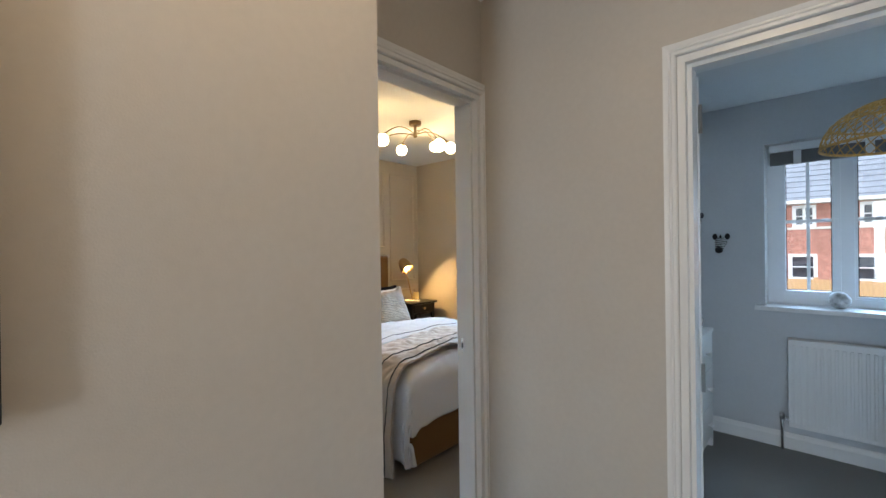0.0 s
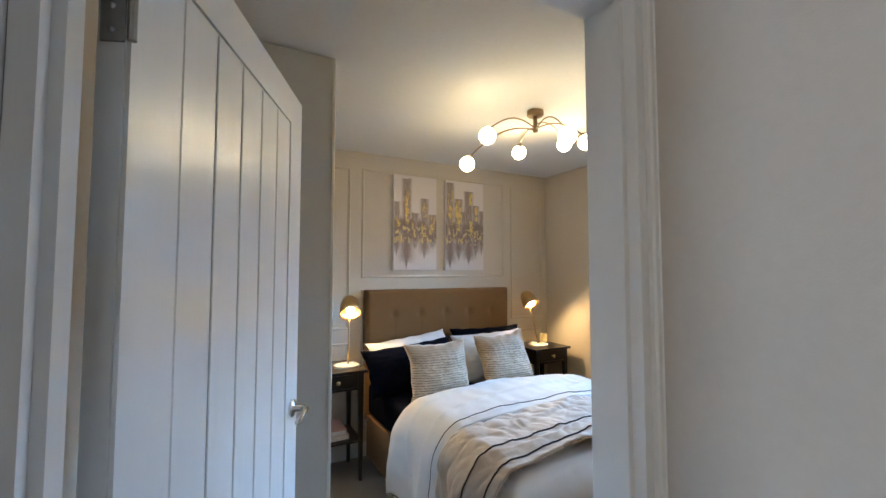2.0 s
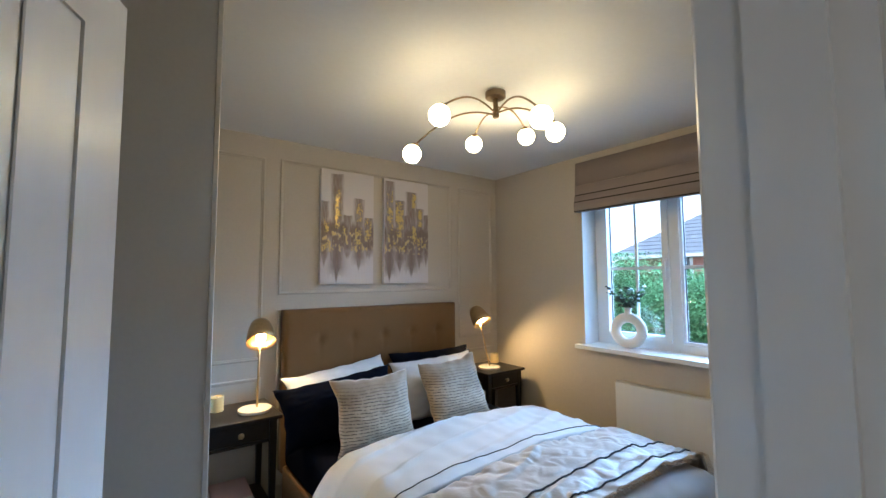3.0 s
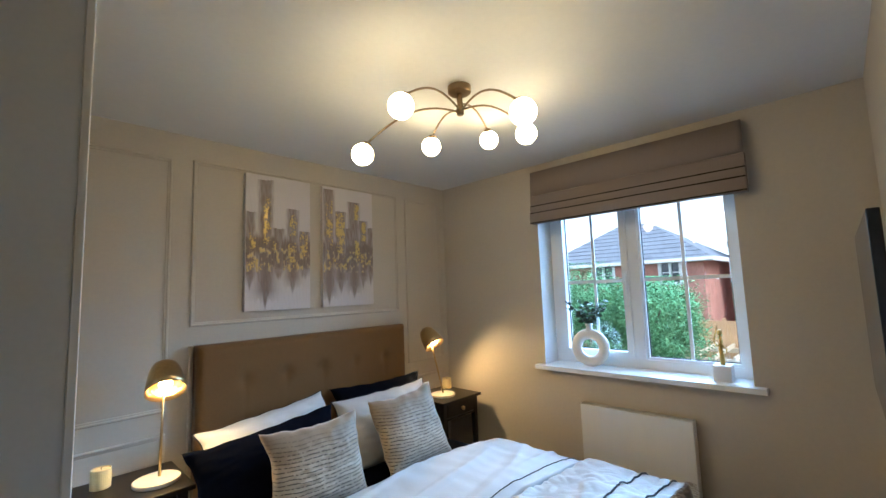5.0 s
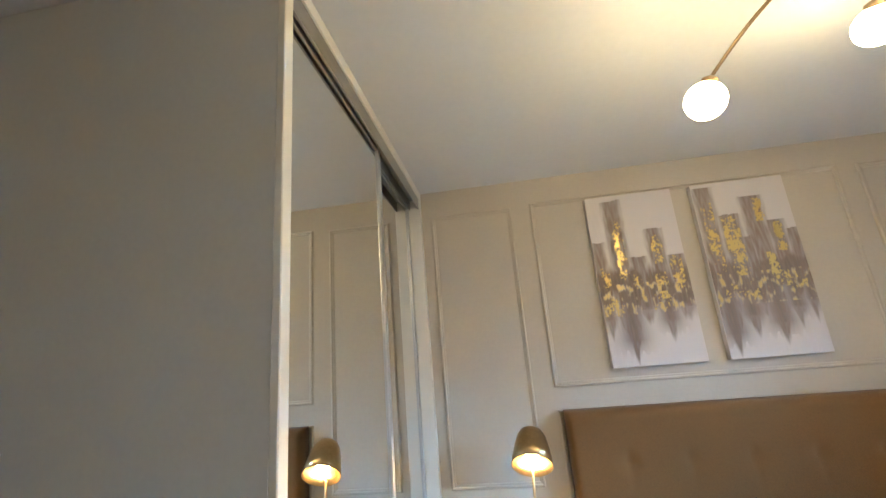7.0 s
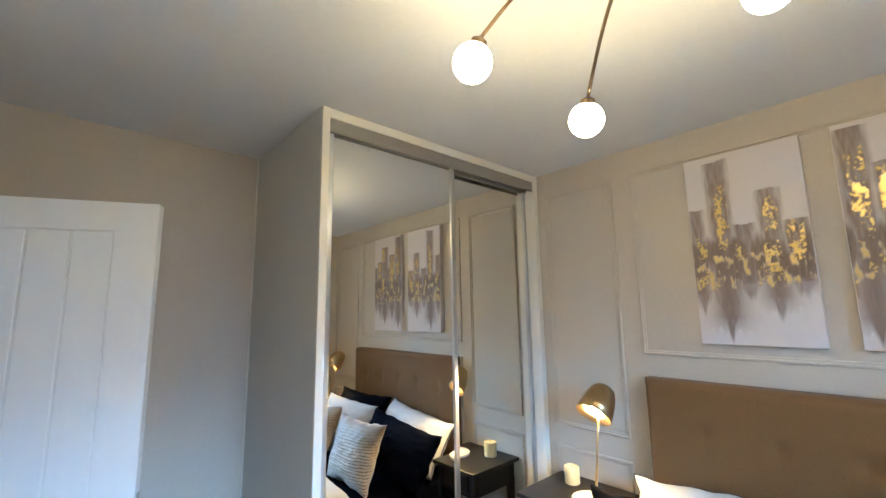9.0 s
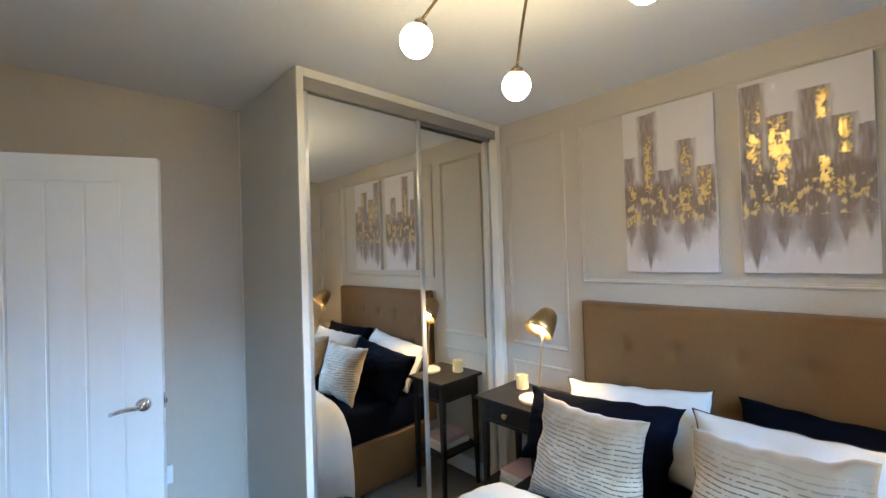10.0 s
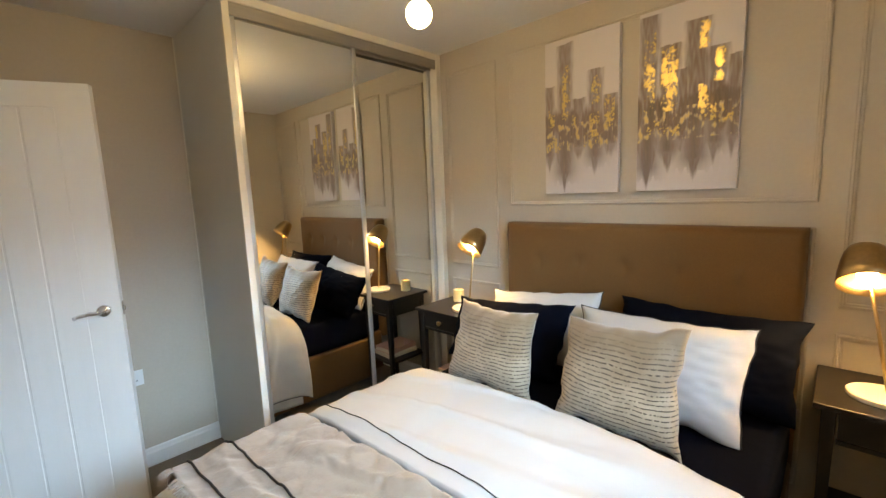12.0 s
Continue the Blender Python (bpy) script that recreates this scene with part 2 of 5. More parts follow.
def wall(name, boxes, faces, label=""):
    """Boxes in one wall; faces: material for each direction, by the key of the face's normal."""
    bm = bmesh.new()
    for b in boxes:
        box(bm, *b)
    bmesh.ops.recalc_face_normals(bm, faces=list(bm.faces))
    mats = list(dict.fromkeys(faces.values()))
    for f in bm.faces:
        n = f.normal
        ax = max(range(3), key=lambda i: abs(n[i]))
        key = "-+"[n[ax] > 0] + "xyz"[ax]
        f.material_index = mats.index(faces.get(key, faces["other"]))
    return tagged(part(name, bm, mats), label, "wall", kind="structure")


# ---- the large structure ----
XE, XW = 1.11, -2.115          # east and west faces of the bedroom
YS, YL = -2.60, -2.72          # the partition with the bedroom door
XL, XLS = -1.09, -0.97         # the partition with the study door
YB = -3.200                    # south face of the landing's projecting wall
XB = -2.018                     # its east face
CH = 2.40                      # ceiling height
SX, SY = -5.5, -5.0            # far corner of the landing, unseen and lengthened for the added window
DL, DR, DT = -1.977, -1.105, 2.004   # bedroom door opening
EL, ER, ET = -3.450, -4.236, 1.932   # study door opening
WY0, WY1, WZ0, WZ1 = -0.925, -2.085, 0.995, 2.16   # bedroom window opening
VY0, VY1, VZ0, VZ1 = -3.460, -4.685, 0.942, 2.05    # study window opening
XO = XE + 0.30

wall("wall_north", [(XW - 0.15, XO, 0, 0.25, -0.1, CH + 0.15)], {"other": M_WALL, "-y": M_WALL, "+y": M_BRICK}, "greige painted bedroom wall behind the bed")
wall("wall_east", [(XE, XO, -2.66, WY1, 0, CH), (XE, XO, WY1, WY0, 0, WZ0), (XE, XO, WY1, WY0, WZ1, CH), (XE, XO, WY0, 0, 0, CH)],
     {"other": M_CEIL, "-x": M_WALL, "+x": M_BRICK}, "greige painted wall with the bedroom window")
wall("wall_east_study", [(XE, XO, SY, VY1, 0, CH), (XE, XO, VY1, VY0, 0, VZ0), (XE, XO, VY1, VY0, VZ1, CH), (XE, XO, VY0, -2.66, 0, CH)],
     {"other": M_CEIL, "-x": M_STUDY, "+x": M_BRICK}, "blue grey painted study wall with a window")
wall("wall_west", [(XW - 0.15, XW, YS, 0, 0, CH)], {"other": M_WALL}, "greige painted bedroom wall behind the door")
wall("wall_south", [(XW - 0.15, DL, YL, YS, 0, CH), (DL, DR, YL, YS, DT, CH), (DR, XLS, YL, YS, 0, CH)],
     {"other": M_WALL, "-y": M_LAND}, "painted partition with the bedroom doorway")
wall("wall_south_study", [(XLS, XE, YL, YS, 0, CH)], {"other": M_WALL, "-y": M_STUDY}, "painted partition between bedroom and study")
wall("wall_study", [(XL, XLS, EL, YL, 0, CH), (XL, XLS, ER, EL, ET, CH), (XL, XLS, SY, ER, 0, CH)],
     {"other": M_LAND, "+x": M_STUDY}, "warm white partition with the study doorway")
wall("wall_landing", [(SX, XB, YB, YL, 0, CH)], {"other": M_LAND}, "warm white projecting landing wall")
wall("wall_landing_south", [(SX - 0.12, XO, SY - 0.15, SY, 0, CH)], {"other": M_LAND}, "plain wall that closes the landing and study")
SWY0, SWY1, SWZ0, SWZ1 = -4.34, -4.93, 0.60, 2.15   # opening of the added landing window, unseen behind the walker
wall("wall_landing_west", [(SX - 0.30, SX, SY, SWY1, 0, CH), (SX - 0.30, SX, SWY1, SWY0, 0, SWZ0), (SX - 0.30, SX, SWY1, SWY0, SWZ1, CH), (SX - 0.30, SX, SWY0, YL, 0, CH)],
     {"other": M_CEIL, "+x": M_LAND, "-x": M_BRICK}, "plain unseen landing wall with an added window")


def slab(name, x0, x1, y0, y1, z0, z1, mat, label, cat):
    bm = bmesh.new()
    box(bm, x0, x1, y0, y1, z0, z1)
    return tagged(part(name, bm, mat), label, cat, kind="structure")


slab("floor", XW - 0.1, XE, YL, 0, -0.12, 0, M_CARPET, "beige twist pile bedroom carpet", "floor")
slab("floor_landing", SX, XL + 0.06, SY, YL, -0.12, -0.001, M_CARPET, "beige landing carpet", "floor")
slab("floor_study", XL + 0.06, XE, SY, YL, -0.12, 0, M_CARPET2, "mottled grey study carpet", "floor")
slab("ceiling", XW - 0.15, XO, YL + 0.06, 0.25, CH, CH + 0.15, M_CEIL, "plain white bedroom ceiling", "ceiling")
slab("ceiling_landing", SX - 0.30, XL + 0.06, SY - 0.15, YL + 0.06, CH, CH + 0.15, M_CEIL, "plain white landing ceiling", "ceiling")
slab("ceiling_study", XLS + 0.001, XE - 0.001, SY + 0.001, YL - 0.001, CH - 0.05, CH + 0.15, M_CEIL, "plain white study ceiling", "ceiling")


def skirting(name, pts, label="white painted skirting board"):
    """Boards along a run of plan points; the room lies to the left."""
    bm = bmesh.new()
    for (x0, y0), (x1, y1) in zip(pts, pts[1:]):
        d = Vector((x1 - x0, y1 - y0, 0))
        n = Vector((-d.y, d.x, 0)).normalized()
        prof = [(0, 0), (0.016, 0), (0.016, 0.075), (0.011, 0.088), (0.009, 0.098), (0.004, 0.106), (0, 0.106)]
        a = [bm.verts.new(Vector((x0, y0, 0)) + n * p + Vector((0, 0, z))) for p, z in prof]
        b = [bm.verts.new(Vector((x1, y1, 0)) + n * p + Vector((0, 0, z))) for p, z in prof]
        for i in range(len(prof) - 1):
            bm.faces.new((a[i], a[i + 1], b[i + 1], b[i]))
        bm.faces.new(a)
        bm.faces.new(list(reversed(b)))
    bmesh.ops.recalc_face_normals(bm, faces=list(bm.faces))
    return tagged(part(name, bm, M_GLOSS), label, "skirting", kind="structure")


skirting("baseboard", [(XW, -1.385), (XW, YS)])
skirting("baseboard", [(DR + 0.075, YS), (XE, YS)])
skirting("baseboard", [(XE, YS + 0.02), (XE, -0.02)])
skirting("baseboard", [(XE, 0), (-1.38, 0)])
skirting("baseboard", [(XE, SY), (XE, YL)])
skirting("baseboard", [(XE - 0.02, YL), (XLS, YL)])
skirting("baseboard", [(XL, YL - 0.02), (XL, EL + 0.075)][::-1])
skirting("baseboard", [(XB, YB), (SX, YB)])
skirting("baseboard", [(XB, YL - 0.1), (XB, YB)])


def architrave(name, lo, hi, top, plane, axis, out, w=0.054):
    """Moulded casing round an opening: lo, hi along the wall; plane: the wall's face; out: +1 or -1, away from it."""
    bm = bmesh.new()
    k = w / 0.054
    prof = [(0.0, 0), (0.0, 0.010), (0.005 * k, 0.014), (0.018 * k, 0.014), (0.021 * k, 0.018), (0.028 * k, 0.018), (0.033 * k, 0.013), (0.041 * k, 0.016), (w, 0.019), (w, 0)]
    def pt(a, z, d):
        return (a, plane + out * d, z) if axis == "x" else (plane + out * d, a, z)
    path = []
    for p, d in prof:
        path.append([bm.verts.new(pt(*q)) for q in ((lo - p, 0, d), (lo - p, top + p, d), (hi + p, top + p, d), (hi + p, 0, d))])
    for a, b in zip(path, path[1:]):
        for i in range(3):
            bm.faces.new((a[i], a[i + 1], b[i + 1], b[i]))
    bmesh.ops.recalc_face_normals(bm, faces=list(bm.faces))
    return tagged(part(name, bm, M_GLOSS), "white moulded door casing", "trim", kind="structure")


architrave("trim", DL, DR, DT, YL, "x", -1, 0.041)
architrave("trim", DL, DR, DT, YS, "x", 1)
architrave("trim", ER, EL, ET, XL, "y", -1, 0.034)
architrave("trim", ER, EL, ET, XLS, "y", 1)


def lining(name, lo, hi, top, d0, d1, axis, stop):
    bm = bmesh.new()
    t, g = 0.022, 0.012
    e = 0.001
    def bx(a0, a1, b0, b1, z0, z1):
        if axis == "x":
            box(bm, a0, a1, b0, b1, z0, z1)
        else:
            box(bm, b0, b1, a0, a1, z0, z1)
    bx(lo + e, lo + t, d0, d1, 0, top - e)
    bx(hi - t, hi - e, d0, d1, 0, top - e)
    bx(lo + t, hi - t, d0, d1, top - t, top - e)
    s0, s1 = stop
    bx(lo + t, lo + t + g, s0, s1, 0, top - t)
    bx(hi - t - g, hi - t, s0, s1, 0, top - t)
    bx(lo + t + g, hi - t - g, s0, s1, top - t - g, top - t)
    return tagged(part(name, bm, M_GLOSS), "white door lining with a stop", "door frame", kind="structure")


lining("door_frame", DL, DR, DT, YL - 0.001, YS + 0.001, "x", (YL + 0.025, YS - 0.04))
lining("door_frame", ER, EL, ET, XL - 0.001, XLS + 0.001, "y", (XL + 0.025, XLS - 0.04))


def strike(m, label):
    st = thing("strike_plate", m, label, "strike plate")
    part("plate", boxed(-0.011, 0.011, 0, 0.002, -0.03, 0.03, 0.0008, 1), M_CHROME, st, "chrome plate")
    part("slot", boxed(-0.006, 0.006, 0.0021, 0.0027, -0.014, 0.010, 0, 1), M_PIPE, st, "dark latch slot")
    return st


strike(pose(DR - 0.022, YS - 0.030, 0.955, 0, 0, 90), "chrome strike plate let into the white door lining")


def door_leaf(name, m, length, height, label, handle_z=1.035, grooves=4, side=-1):
    """A boarded door. Local x runs from the hinge edge, its shown face is at -y."""
    d = thing(name, m, label, "door")
    d["kind"] = "structure"
    T = 0.036
    bm = boxed(0, length, 0, T, 0.006, height, 0.002, 1)
    part("core", bm, M_GLOSS, d)
    st, top, bot = 0.115, 0.095, 0.16
    f = 0.006
    bm = bmesh.new()
    for s in ((0.0, st, 0.006, height), (length - st, length, 0.006, height), (st, length - st, height - top, height), (st, length - st, 0.006, bot)):
        box(bm, s[0], s[1], -f, -0.0005, s[2], s[3])
    part("frame", bm, M_GLOSS, d)
    n = grooves + 1
    w = (length - 2 * st - 0.006) / n
    pl = boxed(0.0032, w - 0.0032, -0.0045, -0.0006, bot + 0.004, height - top - 0.004, 0.0022, 1)
    board = part("board", pl, M_GLOSS, d)
    board.location.x = st + 0.003
    for i in range(1, n):
        b2 = new("board", board.data)
        b2.parent = d
        b2.location.x = st + 0.003 + w * i
    for z in (0.20, 0.945, 1.77):
        h = part("hinge", boxed(-0.0025, -0.0002, 0.001, 0.030, z - 0.045, z + 0.045, 0, 1), M_STEEL, d, "satin steel hinge")
        k = bmesh.new()
        tube(k, [(-0.004, -0.009, z - 0.045), (-0.004, -0.009, z + 0.045)], 0.0055, 8)
        part("knuckle", k, M_STEEL, h)
        for q in (-0.03, 0, 0.03):
            k = bmesh.new()
            lathe(k, [(0.004, 0), (0.003, 0.001)], 8, Matrix.Translation((-0.0026, 0.016, z + q)) @ pose(0, 0, 0, 0, -90, 0))
            part("screw", k, M_CHROME, h)
    for s in (-1, 1):
        y0 = -f if s < 0 else T
        h = part("handle", bmesh.new(), M_CHROME, d)
        bpy.data.objects.remove(h)
        k = bmesh.new()
        lathe(k, [(0.026, 0), (0.026, 0.006), (0.022, 0.010), (0.010, 0.011), (0.009, 0.040)], 28, Matrix.Translation((length - 0.06, y0, handle_z)) @ pose(0, 0, 0, 90 if s < 0 else -90, 0, 0))
        rose = part("handle", k, M_CHROME, d, "polished chrome lever handle", smooth=True)
        k = bmesh.new()
        pts = [(length - 0.06, y0 + s * 0.036, handle_z), (length - 0.075, y0 + s * 0.046, handle_z + 0.001), (length - 0.10, y0 + s * 0.050, handle_z + 0.002),
               (length - 0.13, y0 + s * 0.048, handle_z - 0.004), (length - 0.152, y0 + s * 0.042, handle_z - 0.012)]
        tube(k, pts, 0.0095, 12, 0.0075)
        part("lever", k, M_CHROME, rose, smooth=True)
    part("latch_plate", boxed(length + 0.0002, length + 0.0016, 0.007, 0.029, handle_z - 0.03, handle_z + 0.03, 0, 1), M_CHROME, d, "chrome latch plate")
    part("latch", boxed(length + 0.0016, length + 0.010, 0.012, 0.024, handle_z - 0.01, handle_z + 0.01, 0.002, 1), M_CHROME, d, "chrome latch")
    return d


door_leaf("door_1", pose(-1.915, YS + 0.012, 0.0, 0, 0, 66.5), 0.806, DT - 0.032, "white boarded bedroom door standing open, with a chrome lever")
door_leaf("door_2", pose(XLS + 0.024, EL - 0.022, 0.0, 0, 0, 15.5) @ Matrix.Diagonal((1, 1, 1, 1)), 0.73, ET - 0.025, "white boarded study door standing wide open")


def jamb_hinge(m):
    h = thing("door_hinge", m, "satin steel hinge plate screwed to the white door lining", "hinge", "hinges on the door linings")
    part("plate", boxed(-0.016, 0.016, 0, 0.0022, -0.045, 0.045, 0.0006, 1), M_STEEL, h)
    for x, z in ((-0.006, -0.03), (0.006, 0.0), (-0.006, 0.03)):
        k = bmesh.new()
        lathe(k, [(0.0045, 0.0023), (0.003, 0.0034)], 10, pose(x, 0, z) @ pose(0, 0, 0, -90, 0, 0))
        part("screw", k, M_CHROME, h, "chrome screw")
    return h


_h = jamb_hinge(pose(DL + 0.022, YS - 0.019, 1.765, 0, 0, -90))
for _z in (0.945, 0.20):
    copy_thing(_h, pose(DL + 0.022, YS - 0.019, _z, 0, 0, -90))


# ---- windows ----
def window(name, y0, y1, z0, z1, mull, bars, label):
    """Framed window set near the outer face; y0 is the north end. mull: the y of the central post; its north light opens."""
    w = thing(name, pose(0, 0, 0), label, "window")
    w["kind"] = "structure"
    x0, x1 = XE + 0.17, XE + 0.235
    fw = 0.058
    bm = bmesh.new()
    ya, yb = y0 - 0.001, y1 + 0.001
    za, zb = z0 + 0.001, z1 - 0.001
    box(bm, x0, x1, ya, ya - fw, za, zb)
    box(bm, x0, x1, yb, yb + fw, za, zb)
    box(bm, x0, x1, ya - fw, yb + fw, za, za + fw)
    box(bm, x0, x1, ya - fw, yb + fw, zb - fw, zb)
    box(bm, x0, x1, mull + 0.032, mull - 0.032, za + fw, zb - fw)
    part("window_frame", bm, M_UPVC, w)
    k = 0
    for (a, b, sash) in ((ya - fw, mull + 0.032, True), (mull - 0.032, yb + fw, False)):
        s = 0.042 if sash else 0.016
        bm = bmesh.new()
        c0, c1 = za + fw, zb - fw
        X0, X1 = (x0 - 0.014, x1 - 0.01) if sash else (x0 + 0.012, x1 - 0.012)
        g = 0.001
        box(bm, X0, X1, a - g, a - s, c0 + g, c1 - g)
        box(bm, X0, X1, b + s, b + g, c0 + g, c1 - g)
        box(bm, X0, X1, a - s, b + s, c0 + g, c0 + s)
        box(bm, X0, X1, a - s, b + s, c1 - s, c1 - g)
        part("sash" if sash else "bead", bm, M_UPVC, w)
        gx = x0 + 0.036
        bm = bmesh.new()
        box(bm, gx, gx + 0.004, a - s, b + s, c0 + s, c1 - s)
        p = part("pane", bm, M_PANE, w)
        p.visible_shadow = False
        if bars:
            ym = (a + b) / 2
            zm = bars
            for q in ((ym - 0.009, ym + 0.009, c0 + s, zm - 0.011), (ym - 0.009, ym + 0.009, zm + 0.011, c1 - s), (a - s, b + s, zm - 0.011, zm + 0.011)):
                bm = bmesh.new()
                box(bm, gx - 0.010, gx - 0.001, *q)
                part("glazing_bar", bm, M_UPVC, w)
            # dark gasket round the glass
        bm = bmesh.new()
        e = 0.005
        for q in ((a - s, a - s - e, c0 + s, c1 - s), (b + s, b + s + e, c0 + s, c1 - s), (a - s - e, b + s + e, c0 + s, c0 + s + e), (a - s - e, b + s + e, c1 - s - e, c1 - s)):
            box(bm, gx - 0.006, gx - 0.0005, *q)
        part("gasket", bm, M_PIPE, w, "black rubber gasket")
        if sash:
            hm = bmesh.new()
            zc = (c0 + c1) / 2
            hy = b + s / 2
            box(hm, X0 - 0.012, X0 - 0.0005, hy - 0.012, hy + 0.012, zc - 0.03, zc + 0.03)
            bevel(hm, 0.002, 1)
            box(hm, X0 - 0.030, X0 - 0.012, hy - 0.008, hy + 0.008, zc - 0.012, zc + 0.012)
            box(hm, X0 - 0.032, X0 - 0.020, hy - 0.009, hy + 0.009, zc - 0.11, zc + 0.012)
            part("window_handle", hm, M_UPVC, w)
    return w


window("window_1", WY0, WY1, WZ0, WZ1, WMULL, 1.550, "white two-light casement window with glazing bars")
window("window_2", VY0, VY1, VZ0, VZ1, -3.872, 1.52, "white two-light casement window in the study")


# out-of-view window, added to bring cool daylight onto the landing walls
def unseen_window():
    w = thing("added_window", pose(SX - 0.24, 0, 0), "unseen white two-light window added to light the landing", "window")
    w["kind"] = "structure"
    f, ym = 0.06, (SWY0 + SWY1) / 2
    bm = bmesh.new()
    for q in ((SWY1 + 0.001, SWY1 + f, SWZ0, SWZ1), (SWY0 - f, SWY0 - 0.001, SWZ0, SWZ1), (SWY1 + f, SWY0 - f, SWZ0 + 0.001, SWZ0 + f), (SWY1 + f, SWY0 - f, SWZ1 - f, SWZ1 - 0.001), (ym - 0.02, ym + 0.02, SWZ0 + f, SWZ1 - f)):
        box(bm, 0, 0.06, *q)
    part("window_frame", bm, M_UPVC, w)
    for a, b in ((SWY1 + f, ym - 0.02), (ym + 0.02, SWY0 - f)):
        bm = bmesh.new()
        box(bm, 0.028, 0.032, a, b, SWZ0 + f, SWZ1 - f)
        part("pane", bm, M_PANE, w).visible_shadow = False


unseen_window()


def sill(name, y0, y1, z, label):
    bm = bmesh.new()
    box(bm, XE - 0.055, XE, y0, y1, z - 0.026, z + 0.002)
    box(bm, XE, XE + 0.169, y0 + (-0.055), y1 + 0.055, z, z + 0.002)
    bevel(bm, 0.0015, 1)
    o = part(name, bm, M_GLOSS)
    return tagged(o, label, "window sill", kind="structure")


sill("window_sill", WY0 + 0.055, WY1 - 0.055, WZ0 + 0.001, "white painted bedroom window board")
sill("window_sill", VY0 + 0.055, VY1 - 0.055, VZ0 + 0.001, "white painted study window board")


# ---- roman blind ----
def roman_blind():
    b = thing("roman_blind", pose(XE, (WY0 + WY1) / 2 - 0.03, 0), "taupe roman blind raised into folds above the window", "blind")
    h = 0.618
    part("headrail", boxed(-0.05, -0.001, -h + 0.01, h - 0.01, 2.30, 2.335, 0.002, 1), M_BLIND, b)
    bm = bmesh.new()
    ny = 40
    prof = [(-0.052, 2.338), (-0.058, 2.25), (-0.060, 2.165)]
    rows = []
    for x, z in prof:
        rows.append([bm.verts.new((x + wobble((0, 4 * j / ny, z), 3, 0.004), -h + 2 * h * j / ny, z)) for j in range(ny + 1)])
    for p, q in zip(rows, rows[1:]):
        for j in range(ny):
            bm.faces.new((p[j], p[j + 1], q[j + 1], q[j]))
    o = part("panel", bm, M_BLIND, b, smooth=True)
    md = o.modifiers.new("thick", "SOLIDIFY")
    md.thickness = 0.003
    for i, (z0, z1, x) in enumerate(((2.085, 2.168, -0.066), (2.035, 2.092, -0.075), (1.965, 2.042, -0.083))):
        bm = bmesh.new()
        prof = [(-0.02, z1), (x, z1 - 0.006), (x - 0.003, (z0 + z1) / 2), (x, z0 + 0.012), (x + 0.006, z0), (-0.02, z0 + 0.004)]
        rows = [[bm.verts.new((px + wobble((i, 5 * j / ny, pz), 2, 0.003), -h + 2 * h * j / ny, pz + wobble((i, 3 * j / ny, 5), 2, 0.003))) for j in range(ny + 1)] for px, pz in prof]
        for p, q in zip(rows, rows[1:]):
            for j in range(ny):
                bm.faces.new((p[j], p[j + 1], q[j + 1], q[j]))
        for j in (0, ny):
            bm.faces.new([r[j] for r in rows])
        bmesh.ops.recalc_face_normals(bm, faces=list(bm.faces))
        fold = part("fold", bm, M_BLIND, b, smooth=False)
        # dark line along the lower front edge of the fold
        ln = bmesh.new()
        tube(ln, [(x - 0.001, -h + 2 * h * j / 12, z0 + 0.006) for j in range(13)], 0.0042, 6)
        part("fold_line", ln, M_BLINDLINE, fold, "dark line along the lower edge of a fold")
    return b


roman_blind()

sb = thing("venetian_blind", pose(XE, -4.072, 0), "grey slatted blind with white tapes drawn up in the study window", "blind")
part("headrail", boxed(0.06, 0.12, -0.59, 0.59, 1.995, 2.045, 0.004, 1), M_UPVC, sb, "white headrail")
M_SLAT = material("grey blind slat", (0.17, 0.17, 0.18), 0.5, grain=0.05, scale=60)
_sl = boxed(0.066, 0.112, -0.585, 0.585, 0.0, 0.0055, 0.001, 1)
_first = part("slat", _sl, M_SLAT, sb)
_first.location.z = 1.910
for _i in range(1, 12):
    _o = new("slat", _first.data)
    _o.parent = sb
    _o.location.z = 1.910 + 0.007 * _i
for _y in (0.44, 0.10, -0.24, -0.52):
    part("tape", boxed(0.058, 0.0655, _y - 0.02, _y + 0.02, 1.902, 1.994, 0.001, 1), M_UPVC, sb, "white ladder tape")


